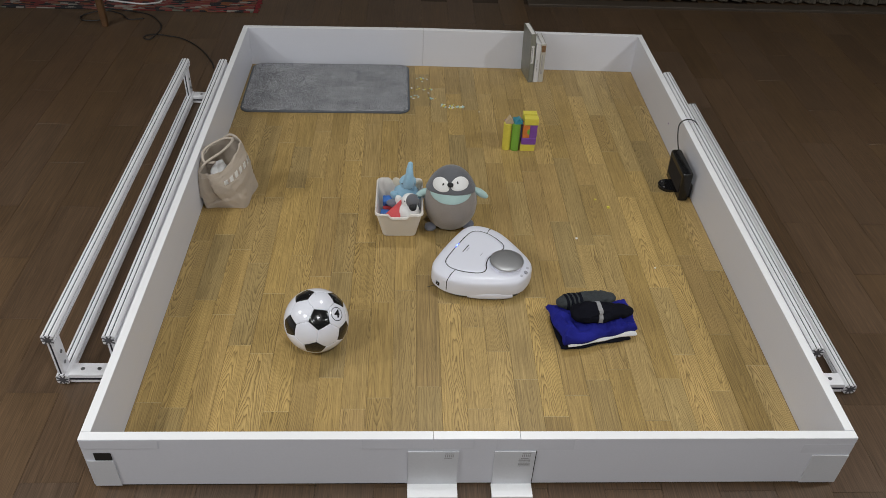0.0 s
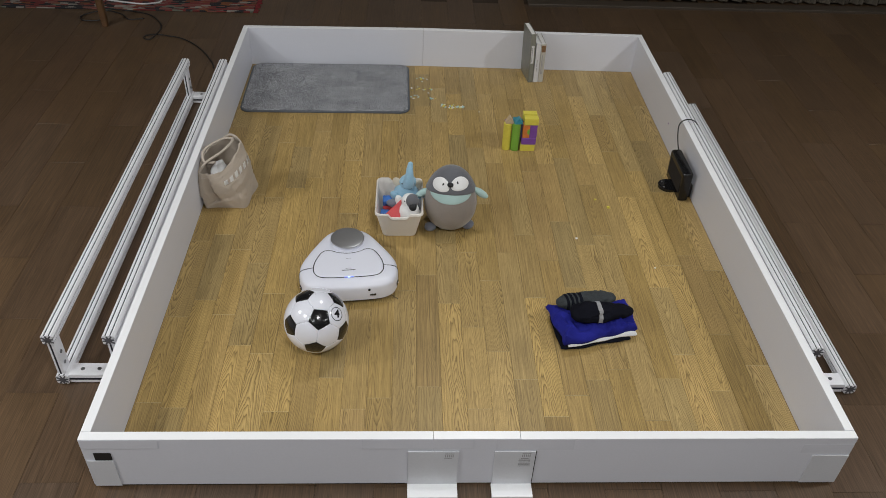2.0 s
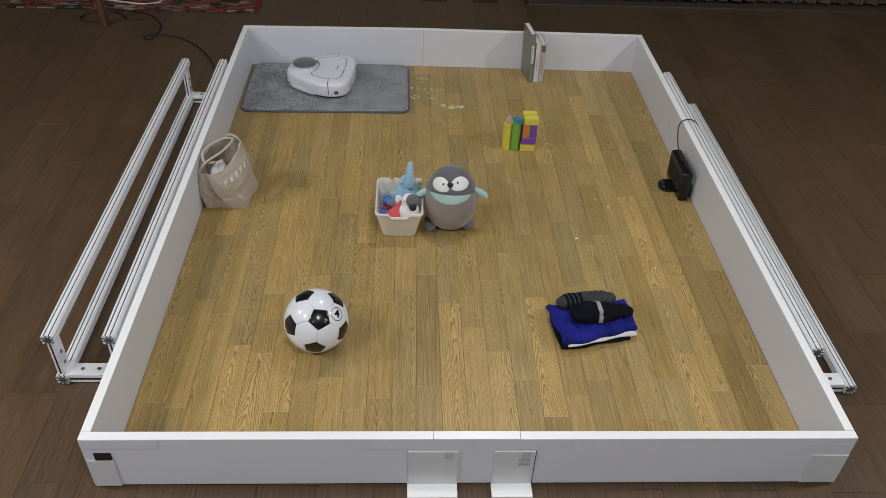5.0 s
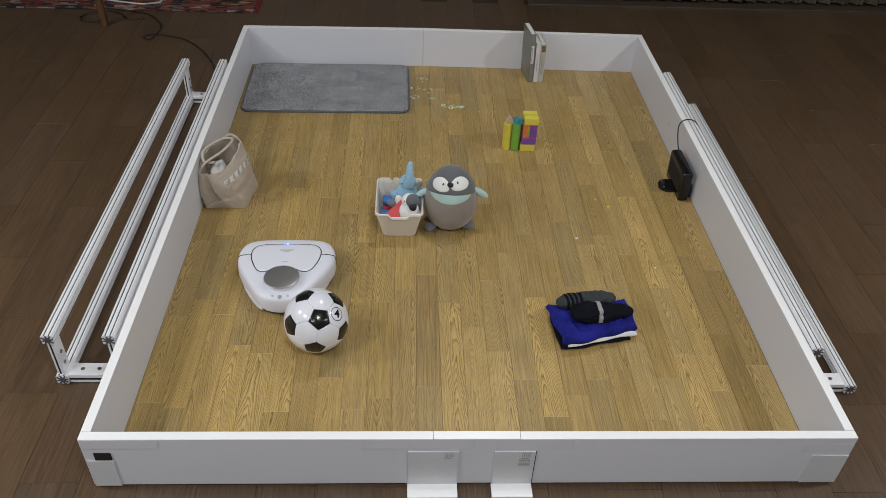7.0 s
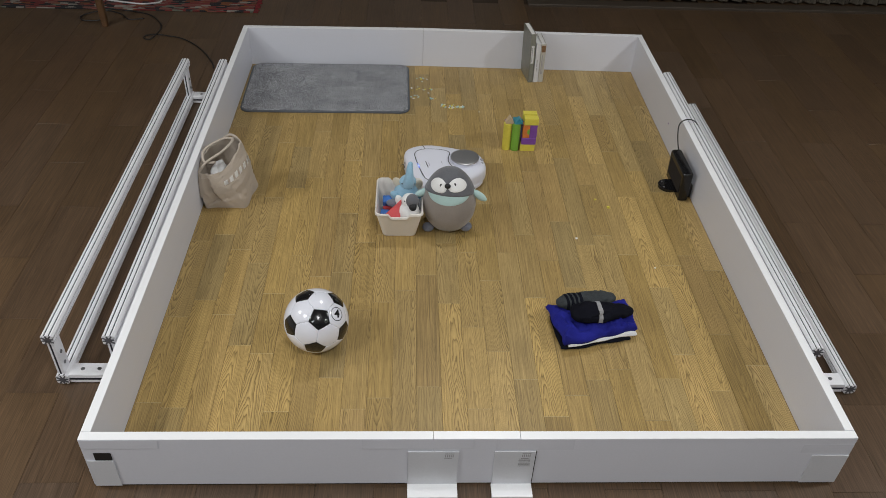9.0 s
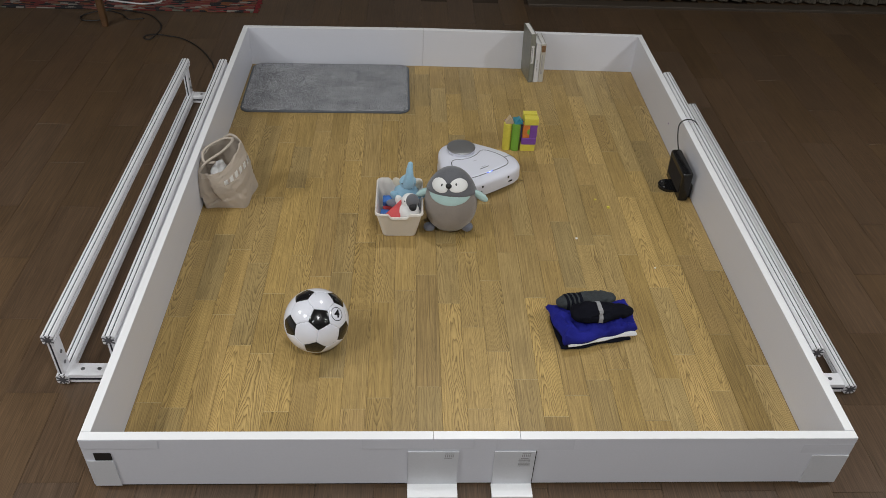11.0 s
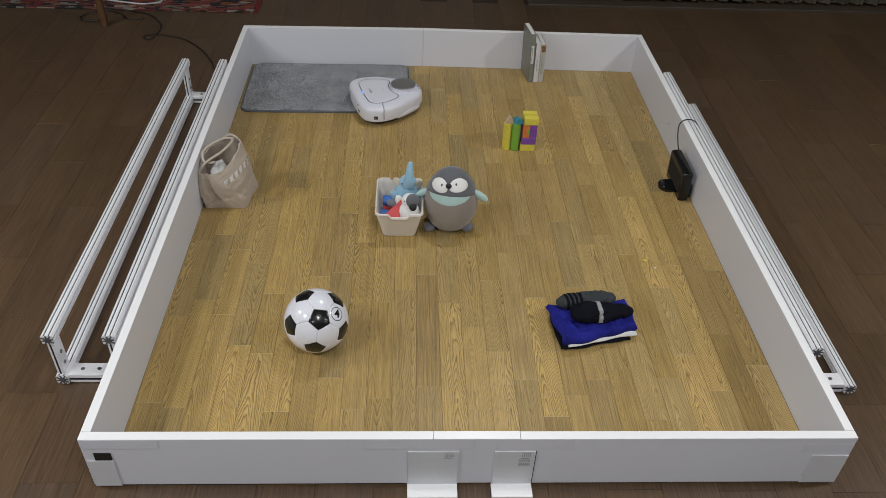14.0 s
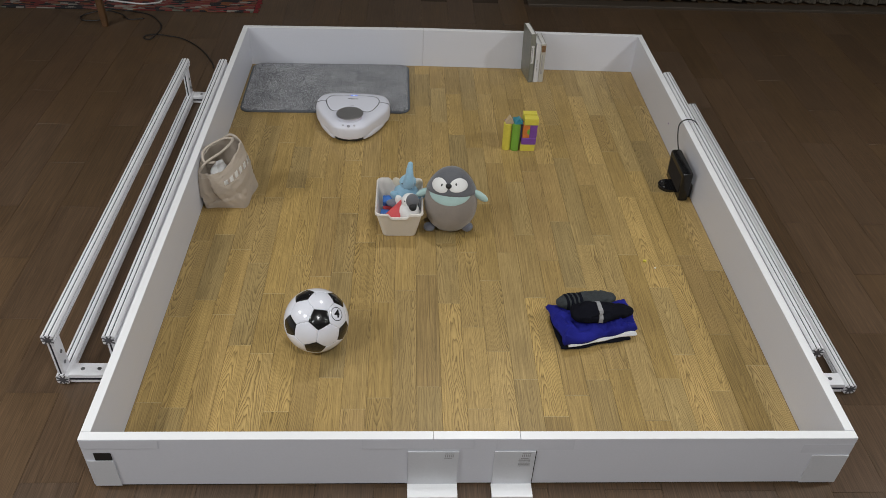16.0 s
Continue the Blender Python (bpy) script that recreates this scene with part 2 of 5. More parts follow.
def mat_rug_pile():
    """Light and dark grey loops mixed."""
    m, t, b = nodes_of("grey_loop_pile")
    tc = t.nodes.new("ShaderNodeTexCoord")
    n1 = noise_of(t, tc.outputs["Object"], 235.0, 3, 0.72)
    n2 = noise_of(t, tc.outputs["Object"], 9.0, 4)
    mix = add(t, "ShaderNodeMath", operation="MULTIPLY_ADD")
    mix.inputs[1].default_value = 0.14
    t.links.new(n2.outputs["Fac"], mix.inputs[0])
    t.links.new(n1.outputs["Fac"], mix.inputs[2])
    t.links.new(ramp(t, mix.outputs[0], [(0.46, (0.045, 0.048, 0.056)), (0.57, (0.180, 0.184, 0.200)), (0.68, (0.56, 0.565, 0.59))]), b.inputs["Base Color"])
    b.inputs["Roughness"].default_value = 0.97
    b.inputs["Sheen Weight"].default_value = 0.2
    return m


def mat_kilim():
    """Woven red, black, cream and orange figures in rows."""
    m, t, b = nodes_of("kilim_weave")
    # the status light's halo, made as a dim glowing strip
    tc = t.nodes.new("ShaderNodeTexCoord")
    v = add(t, "ShaderNodeVectorMath", operation="MULTIPLY")
    v.inputs[1].default_value = (14.0, 42.0, 1.0)
    t.links.new(tc.outputs["Object"], v.inputs[0])
    vo = t.nodes.new("ShaderNodeTexVoronoi")
    vo.distance = "CHEBYCHEV"
    vo.inputs["Scale"].default_value = 1.3
    t.links.new(v.outputs[0], vo.inputs["Vector"])
    sep = t.nodes.new("ShaderNodeSeparateColor")
    t.links.new(vo.outputs["Color"], sep.inputs[0])
    r = t.nodes.new("ShaderNodeValToRGB")
    r.color_ramp.interpolation = "CONSTANT"
    els = r.color_ramp.elements
    cols = [(0.0, (0.15, 0.024, 0.022)), (0.28, (0.012, 0.012, 0.014)), (0.60, (0.18, 0.065, 0.05)), (0.76, (0.24, 0.22, 0.19)), (0.86, (0.18, 0.06, 0.018)), (0.94, (0.12, 0.13, 0.10))]
    while len(els) < len(cols):
        els.new(0.5)
    for e, (p, c) in zip(els, cols):
        e.position, e.color = p, (*c, 1)
    t.links.new(sep.outputs[0], r.inputs["Fac"])
    t.links.new(r.outputs["Color"], b.inputs["Base Color"])
    b.inputs["Roughness"].default_value = 0.95
    n = noise_of(t, tc.outputs["Object"], 500.0, 2)
    bump(t, b, n.outputs["Fac"], 0.6, 0.001)
    return m


M_PILE = mat_rug_pile()
M_KILIM = mat_kilim()
M_BINDING = plain("slate_binding", (0.10, 0.11, 0.125), 0.9, vary=0.1, coarse=30, fine=500, relief=0.0005)


# ---- mesh helpers ----
def part(name, bm, material, parent=None, label="", smooth=True):
    """Links a bmesh as one mesh object, under a thing or a part."""
    bmesh.ops.recalc_face_normals(bm, faces=bm.faces)
    me = bpy.data.meshes.new(name)
    for f in bm.faces:
        f.smooth = smooth
    bm.to_mesh(me)
    bm.free()
    me.materials.append(material)
    if smooth:
        me.set_sharp_from_angle(angle=radians(38))
    ob = new(name, me)
    if parent is not None:
        ob.parent = parent
    if label:
        tagged(ob, label)
    return ob


def base(name, m=None):
    ob = new(name)
    ob.empty_display_size = 0.05
    if m is not None:
        ob.matrix_world = m
    return ob


def box(x0, x1, y0, y1, z0, z1, bevel=0.002, seg=1, bm=None):
    b2 = bmesh.new()
    bmesh.ops.create_cube(b2, size=1.0)
    for v in b2.verts:
        v.co = Vector(((x0 + x1) / 2 + v.co.x * (x1 - x0), (y0 + y1) / 2 + v.co.y * (y1 - y0), (z0 + z1) / 2 + v.co.z * (z1 - z0)))
    if bevel:
        bmesh.ops.bevel(b2, geom=b2.edges[:], offset=bevel, segments=seg, affect="EDGES", profile=0.5)
    return join(bm, b2)


def join(bm, b2, m=None):
    if m is not None:
        b2.transform(m)
    if bm is None:
        return b2
    me = bpy.data.meshes.new("tmp")
    b2.to_mesh(me)
    b2.free()
    bm.from_mesh(me)
    bpy.data.meshes.remove(me)
    return bm


def loft(rings, cap_start=True, cap_end=True, closed=True):
    """Joins rings of equally many points."""
    bm = bmesh.new()
    vs = [[bm.verts.new(p) for p in r] for r in rings]
    n = len(rings[0])
    for a, b in zip(vs, vs[1:]):
        for i in range(n if closed else n - 1):
            j = (i + 1) % n
            bm.faces.new((a[i], a[j], b[j], b[i]))
    if cap_start:
        bm.faces.new(vs[0][::-1])
    if cap_end:
        bm.faces.new(vs[-1])
    return bm


def blob(cx, cy, cz, rx, ry, rz, turn=None, lump=0.0, seed=0.0, u=28, v=16):
    """A soft stuffed form."""
    bm = bmesh.new()
    bmesh.ops.create_uvsphere(bm, u_segments=u, v_segments=v, radius=1.0)
    for w in bm.verts:
        k = 1 + lump * noise.noise(w.co * 1.7 + Vector((seed, seed * 2, 0)))
        w.co = Vector((w.co.x * rx * k, w.co.y * ry * k, w.co.z * rz * k))
    m = Matrix.Translation((cx, cy, cz))
    if turn is not None:
        m = m @ Euler([radians(a) for a in turn]).to_matrix().to_4x4()
    bm.transform(m)
    return bm


def smooth_line(points, steps=6, closed=False):
    """Points on a Catmull-Rom line through the given ones."""
    pts = [Vector(p) for p in points]
    n = len(pts)
    out = []
    for i in range(n if closed else n - 1):
        if closed:
            a, b, c, d = pts[i - 1], pts[i], pts[(i + 1) % n], pts[(i + 2) % n]
        else:
            a, b, c, d = pts[max(0, i - 1)], pts[i], pts[i + 1], pts[min(n - 1, i + 2)]
        for k in range(steps):
            s = k / steps
            out.append(0.5 * (2 * b + (c - a) * s + (2 * a - 5 * b + 4 * c - d) * s * s + (3 * b - a - 3 * c + d) * s ** 3))
    if not closed:
        out.append(pts[-1])
    return out


def tube(points, radius, sides=8, taper=None):
    """A round cord along points."""
    pts = [Vector(p) for p in points]
    rings = []
    up = Vector((0, 0, 1))
    for i, p in enumerate(pts):
        d = (pts[min(i + 1, len(pts) - 1)] - pts[max(i - 1, 0)]).normalized()
        if abs(d.dot(up)) > 0.95:
            up = Vector((0, 1, 0.1))
        s = d.cross(up).normalized()
        w = s.cross(d).normalized()
        up = w
        r = radius if taper is None else radius + (taper - radius) * i / (len(pts) - 1)
        rings.append([p + (s * math.cos(a) + w * math.sin(a)) * r for a in [2 * math.pi * k / sides for k in range(sides)]])
    return loft(rings)


def round_rect(x0, x1, y0, y1, r, z, n=6):
    out = []
    for cx, cy, a0 in ((x1 - r, y1 - r, 0), (x0 + r, y1 - r, 90), (x0 + r, y0 + r, 180), (x1 - r, y0 + r, 270)):
        for k in range(n + 1):
            a = radians(a0 + 90 * k / n)
            out.append(Vector((cx + r * math.cos(a), cy + r * math.sin(a), z)))
    return out


def disc(cx, cy, z0, z1, r, n=32, edge=0.001):
    rings = []
    for rr, z in ((r - edge, z0), (r, z0 + edge), (r, z1 - edge), (r - edge, z1)):
        rings.append([Vector((cx + rr * math.cos(2 * math.pi * k / n), cy + rr * math.sin(2 * math.pi * k / n), z)) for k in range(n)])
    return loft(rings)


# ---- the room ----
W2, LEN, HIGH, TH = 1.0, 2.548, 0.199, 0.0257


def build_room():
    ground = part("room_floor", box(-4.2, 4.2, -4.0, 3.75, -0.10, -0.0085, 0), M_DARKJOINT, smooth=False)
    tagged(ground, "dark brown wood-look laminate floor of the room", "floor", kind="structure")
    for name, x0, x1, y0, y1 in (("wall_west", -4.3, -4.2, -4.0, 3.75), ("wall_east", 4.2, 4.3, -4.0, 3.75), ("wall_south", -4.3, 4.3, -4.1, -4.0), ("wall_north", -4.3, 4.3, 3.75, 3.85)):
        w = part(name, box(x0, x1, y0, y1, -0.1, 2.7, 0), M_PLASTER, smooth=False)
        tagged(w, "plain painted wall closing the room", "wall", kind="structure")
    c = part("ceiling", box(-4.3, 4.3, -4.1, 3.85, 2.7, 2.8, 0), M_CEILING, smooth=False)
    tagged(c, "plain pale ceiling with recessed lamps", "ceiling", kind="structure")
    th = part("threshold", box(0.55, 4.2, 3.415, 3.50, -0.006, 0.012, 0.003), M_SKIRT, smooth=False)
    tagged(th, "dark brown threshold strip below the curtain", "trim", kind="structure")
    # pleated curtain that ends just over the floor
    xs = np.linspace(0.5, 4.19, 420)
    front = [Vector((x, 3.540 + 0.016 * math.sin(x * 62 + 1.5 * math.sin(x * 3.1)) + 0.008 * math.sin(x * 143), 0.012)) for x in xs]
    ring = front + [v + Vector((0, 0.006, 0)) for v in reversed(front)]
    top = [Vector((v.x, v.y, 2.4)) for v in ring]
    bm = bmesh.new()
    a = [bm.verts.new(v) for v in ring]
    b = [bm.verts.new(v) for v in top]
    n = len(ring)
    for i in range(n):
        bm.faces.new((a[i], a[(i + 1) % n], b[(i + 1) % n], b[i]))
    cu = part("curtain", bm, M_CURTAIN)
    tagged(cu, "grey-brown pleated curtain hanging to the floor", "curtain")


def room_planks():
    """Long dark boards, edge to edge, with fine seams."""
    ground = bpy.data.objects["room_floor"]
    pitch, length = 0.1605, 0.635
    meshes = []
    for row in range(-24, 30):
        x = -1.2345 + (row + 0.5) * pitch
        off = (0.082 + 0.24 * row * 1.31) % length
        y = -2.0 + off - length
        while y < 3.42:
            near = -2.6 < x < 3.2 and y > -0.9
            if near:
                ob_name = "floor_board"
                if not meshes:
                    bm = box(-pitch / 2 + 0.0004, pitch / 2 - 0.0004, -length / 2 + 0.0005, length / 2 - 0.0005, -0.0025, 0.0025, 0.0003)
                    for f in bm.faces:
                        f.smooth = False
                    me = bpy.data.meshes.new(ob_name)
                    bm.to_mesh(me)
                    bm.free()
                    me.materials.append(M_DARKWOOD)
                    meshes.append(me)
                ob = new(ob_name, meshes[0])
                ob.parent = ground
                ob.location = (x, y + length / 2, -0.0060)
            y += length
    far = bmesh.new()
    for x0, x1, y0, y1 in ((-4.2, -2.68, -4.0, 3.75), (3.262, 4.2, -4.0, 3.75), (-2.68, 3.262, -4.0, -0.20), (-2.68, 3.262, 4.1, 4.2)):
        far = box(x0, x1, y0, y1, -0.0084, -0.0046, 0, bm=far)
    rest = part("floor_rest", far, M_DARKWOOD, ground, smooth=False)
    tagged(rest, kind="stuff")


OAK_JOINTS = {
    -12: (0.12, 0.55, 0.93), -11: (0.265, 0.637, 1.05), -10: (0.245, 0.722, 1.09), -9: (0.10, 0.649, 1.0), -8: (0.078, 0.506, 0.922), -7: (0.149, 0.47, 0.756),
    -6: (0.23, 0.608, 0.966), -5: (0.083, 0.50, 0.85), -4: (0.365, 0.874, 1.235), -3: (0.24, 0.675, 1.05), -2: (0.283, 0.716, 1.1), -1: (0.05, 0.778),
    0: (0.328, 0.862, 1.2), 1: (0.11, 0.712, 1.05), 2: (0.24, 0.594, 0.995), 3: (0.05, 0.482, 0.833), 4: (0.359, 0.993), 5: (0.21, 0.744, 1.106),
    6: (0.294, 0.952), 7: (0.357, 0.80, 1.193), 8: (0.403, 0.70, 1.05), 9: (0.196, 0.65, 1.107), 10: (0.362, 0.989), 11: (0.111, 0.468, 0.8),
    12: (0.312, 0.927), 13: (0.15, 0.564, 0.985), 14: (0.421, 0.9)}


def oak_planks():
    """The pen's floor covering: narrow oak boards in a pattern that repeats every 1.26 m."""
    fl = part("floor", box(-W2 - 0.001, W2 + 0.001, -0.001, LEN + 0.016, -0.0070, -0.0012, 0), M_JOINT, smooth=False)
    tagged(fl, "light oak plank-pattern vinyl floor inside the pen", "floor", kind="structure")
    pitch, x0 = 0.0766, -0.1518
    seams = bmesh.new()
    for col, joints in OAK_JOINTS.items():
        xa, xb = max(-W2 + 0.0012, x0 + col * pitch), min(W2 - 0.0012, x0 + (col + 1) * pitch)
        if xb - xa < 0.004:
            continue
        ends = sorted({round(j + k * 1.26, 4) for j in joints for k in (-1, 0, 1, 2)})
        xm = (xa + xb) / 2
        back = LEN + (0.014 * (xm + 1.0257) / 0.915 if xm < -0.11 else 0.013 - 0.026 * (xm + 0.1095) / 1.135) - 0.0025
        ends = [0.0] + [e for e in ends if 0.02 < e < LEN - 0.02] + [back]
        for e in ends[1:-1]:
            seams = box(xa + 0.0010, xb - 0.0010, e - 0.0008, e + 0.0008, -0.0011, 0.0002, 0, bm=seams)
        for ya, yb in zip(ends, ends[1:]):
            g = 0.0005
            bm = box(xa + g - (xa + xb) / 2, xb - g - (xa + xb) / 2, ya + g - (ya + yb) / 2, yb - g - (ya + yb) / 2, -0.003, 0.0, 0.0005)
            me = bpy.data.meshes.new("plank")
            bm.to_mesh(me)
            bm.free()
            me.materials.append(M_OAK)
            ob = new("plank", me)
            ob.parent = fl
            ob.location = ((xa + xb) / 2, (ya + yb) / 2, 0)
    tagged(part("end_joint", seams, M_PALEJOINT, fl, "pale joints between the plank ends", smooth=False), kind="stuff")


def panel(name, x0, x1, y0, y1, parent, z1=HIGH, skew=0.0, z0=-0.005):
    """A board with a banded top edge; skew: how far its end lies further back than its start."""
    def slant(bm):
        for v in bm.verts:
            v.co.y += skew * (v.co.x - x0) / (x1 - x0)
        return bm
    p = part(name, slant(box(x0, x1, y0, y1, z0, z1 - 0.0012, 0.0008)), M_WHITE, parent, smooth=False)
    part("edge_band", slant(box(x0 + 0.0002, x1 - 0.0002, y0 + 0.0002, y1 - 0.0002, z1 - 0.0012, z1, 0.0003)), M_WHITE_EDGE, p, smooth=False)
    return p


def build_pen():
    """Low white boards round the floor, butted at the corners."""
    def side(name, label):
        ob = base(name)
        return tagged(ob, label, "low wall", kind="structure")
    f = side("wall_front", "low white melamine boards closing the pen, taped together")
    o = W2 + TH
    panel("board", -o, -0.1135, -TH, 0, f, z0=0.006)
    panel("board", -0.1125, 0.1165, -TH, 0, f, z0=0.006)
    panel("board", 0.1175, o, -TH - 0.001, -0.001, f, z0=0.006)
    # added dark strip that paints the shaded gap below the boards
    part("plinth", box(-o + 0.004, o - 0.004, -TH + 0.005, -0.001, -0.005, 0.0055, 0), M_DARKJOINT, f, "dark strip added as the shade under the boards", smooth=False)
    b = side("wall_back", "low white melamine boards at the back of the pen")
    panel("board", -o, -0.1105, LEN, LEN + TH, b, skew=0.014)
    panel("board", -0.1095, o, LEN + 0.013, LEN + TH + 0.013, b, skew=-0.026)
    le = side("wall_left", "long low white melamine board beside the aluminium frame")
    panel("board", -o, -W2, 0.0005, LEN - 0.0005, le)
    r = side("wall_right", "long low white melamine board behind the charging dock")
    panel("board", W2, o, 0.0005, LEN - 0.0125, r)
    # support plates: upright plates with a foot on the floor, taped on the front
    ys = -TH - 0.001
    for x0, x1 in ((-0.179, -0.044), (0.052, 0.162)):
        s = base("support_plate")
        tagged(s, "pale folded support plate taped against the low wall", "bracket", group="support plates at the front")
        part("upright", box(x0, x1, ys - 0.004, ys - 0.0005, 0.008, 0.150, 0.0006), M_PLATE, s, smooth=False)
        part("foot", box(x0 - 0.001, x1 + 0.001, ys - 0.046, ys - 0.0005, -0.003, 0.0078, 0.0006), M_WHITE_EDGE, s, smooth=False)
        lab = box(x1 - 0.036, x1 - 0.012, ys - 0.0044, ys - 0.0041, 0.141, 0.144, 0)
        for k in range(5):
            lab = box(x1 - 0.036 + k * 0.005, x1 - 0.0335 + k * 0.005, ys - 0.0044, ys - 0.0041, 0.128, 0.139, 0, bm=lab)
        lab = box(x1 - 0.038, x1 - 0.018, ys - 0.0044, ys - 0.0041, 0.121, 0.1235, 0, bm=lab)
        if x0 > 0:
            for k in range(6):
                lab = box(x0 + 0.066, x0 + 0.098, ys - 0.0044, ys - 0.0041, 0.118 - k * 0.006, 0.1205 - k * 0.006, 0, bm=lab)
        part("printed_label", lab, M_INK, s, "small grey printed label, unreadable", smooth=False)
    # thin dark strip on the face, a seam's shade as colour
    g = part("gap_strip", box(0.1625, 0.1645, ys - 0.0016, ys - 0.0002, 0.0, 0.15, 0), M_HOLE, f, "dark strip painting the shade of an open seam", smooth=False)
    # corner plates, and strips of clear tape
    cp = part("corner_plate", box(-1.0205, -0.951, ys - 0.003, ys - 0.0005, 0.006, 0.115, 0.0006), M_PLATE, f, "pale corner plate", smooth=False)
    part("corner_plate", box(0.922, 1.0245, ys - 0.003, ys - 0.0005, 0.006, 0.128, 0.0006), M_PLATE, f, "pale corner plate", smooth=False)
    # no real opening: a dark patch paints the shade inside one
    part("slot", box(-0.997, -0.953, ys - 0.0022, ys - 0.0004, 0.117, 0.146, 0), M_HOLE, f, "dark rectangle painting the shade of a cut-out", smooth=False)
    for x0, x1, z0, z1 in ((-1.024, -0.826, 0.163, 0.1978), (-0.30, -0.005, 0.158, 0.1965), (0.055, 0.262, 0.154, 0.196), (0.885, 1.024, 0.138, 0.172)):
        bm = box(x0, x1, ys - 0.0004, ys - 0.0002, z0, z1, 0)
        for v in bm.verts:
            v.co.z += 0.0015 * noise.noise(v.co * 40)
        part("tape", bm, M_TAPE, f, "strip of glossy clear tape", smooth=False)


def rail_profile(h=0.0185):
    """Square section with a slot in each side."""
    s, d, o = 0.0021, 0.005, 0.0070
    c = 0.0062
    q = [(-h + c, -h)]
    for e in (-o, o):
        q += [(e - s, -h), (e - s, -h + d), (e + s, -h + d), (e + s, -h)]
    q.append((h - c, -h))
    out = []
    for k in range(4):
        for x, y in q:
            a = radians(90 * k)
            out.append((x * math.cos(a) - y * math.sin(a), x * math.sin(a) + y * math.cos(a)))
    return out


def rail(parent, x, z, y0, y1):
    pr = rail_profile()
    bm = loft([[Vector((x + u, yy, z + w)) for u, w in pr] for yy in (y0, y1)])
    r = part("rail", bm, M_ALU, parent, smooth=False)
    # dark strips set deep in the slots, their shade put into the colour
    for e in (-0.0070, 0.0070):
        for u, w, du, dw in ((e, 0.0160, 0.0020, 0.0004), (e, -0.0160, 0.0020, 0.0004), (0.0160, e, 0.0004, 0.0020), (-0.0160, e, 0.0004, 0.0020)):
            part("slot_lining", box(x + u - du, x + u + du, y0 + 0.002, y1 - 0.002, z + w - dw, z + w + dw, 0), M_ALU_SLOT, r, smooth=False)
    for yy in (y0 - 0.0012, y1 + 0.0012):
        star = []
        for k in range(32):
            q = (0.0195 if k % 8 in (3, 4, 5) else 0.0172) if k % 4 < 2 else 0.0085
            star.append((q * math.cos(2 * math.pi * (k + 0.5) / 32), q * math.sin(2 * math.pi * (k + 0.5) / 32)))
        e = loft([[Vector((x + u, yy + h, z + w)) for u, w in star] for h in (-0.001, 0.001)])
        part("sawn_end", e, M_ALU_END, r, smooth=False)
    return r


def hole(parent, x, y, z, nx):
    """A screw in its hole; nx: it faces along x, else up."""
    bm = disc(0, 0, -0.001, 0.0022, 0.0062, 14, 0.0006)
    bm.transform(Matrix.Translation((x, y, z)) @ (Matrix.Rotation(radians(90), 4, "Y") if nx else Matrix.Identity(4)))
    part("screw", bm, M_SCREW, parent)


def build_frames():
    a = base("aluminium_frame")
    tagged(a, "slotted silver aluminium frame lying beside the pen", "metal frame", group="aluminium frames")
    for x, z in ((-1.230, 0.188), (-1.230, 0.0186), (-1.055, 0.188), (-1.055, 0.0186)):
        rail(a, x, z, 0.340, 2.165)
    for y in (0.345, 2.115):
        for x in (-1.230, -1.055):
            p = part("upright_plate", box(x - 0.010, x + 0.010, y, y + 0.045, 0.0373, 0.1692, 0.0012), M_ALU, a, smooth=False)
            # flat dark strip on the plate's face, painted shade of a slot
            part("plate_slot", box(x - 0.003, x + 0.002, y - 0.0006, y + 0.0002, 0.039, 0.168, 0), M_ALU_SLOT, p, smooth=False)
            for z in (0.07, 0.115):
                hole(p, x + 0.0105, y + 0.022, z, True)
        p = part("cross_plate", box(-1.2113, -1.0737, y, y + 0.050, 0.0005, 0.034, 0.0012), M_ALU, a, smooth=False)
        # the same painted slot shade across this plate
        part("plate_slot", box(-1.2111, -1.0739, y - 0.0006, y + 0.0002, 0.013, 0.021, 0), M_ALU_SLOT, p, smooth=False)
        for x in (-1.175, -1.125):
            hole(p, x, y + 0.025, 0.0345, False)
    b = base("aluminium_frame")
    tagged(b, "slotted silver aluminium frame along the pen's wall", "metal frame", group="aluminium frames")
    for x, z in ((1.051, 0.184), (1.051, 0.0186), (1.212, 0.0186)):
        rail(b, x, z, 0.302, 2.125)
    for y in (0.308, 2.075):
        p = part("upright_plate", box(1.040, 1.060, y, y + 0.045, 0.0373, 0.1652, 0.0012), M_ALU, b, smooth=False)
        p = part("cross_plate", box(1.0697, 1.1933, y, y + 0.050, 0.0005, 0.034, 0.0012), M_ALU, b, smooth=False)
        # painted slot shade, a dark strip on the front
        part("plate_slot", box(1.0699, 1.1931, y - 0.0006, y + 0.0002, 0.013, 0.021, 0), M_ALU_SLOT, p, smooth=False)
        for x in (1.105, 1.155):
            hole(p, x, y + 0.025, 0.0345, False)


build_room()
build_pen()
build_frames()


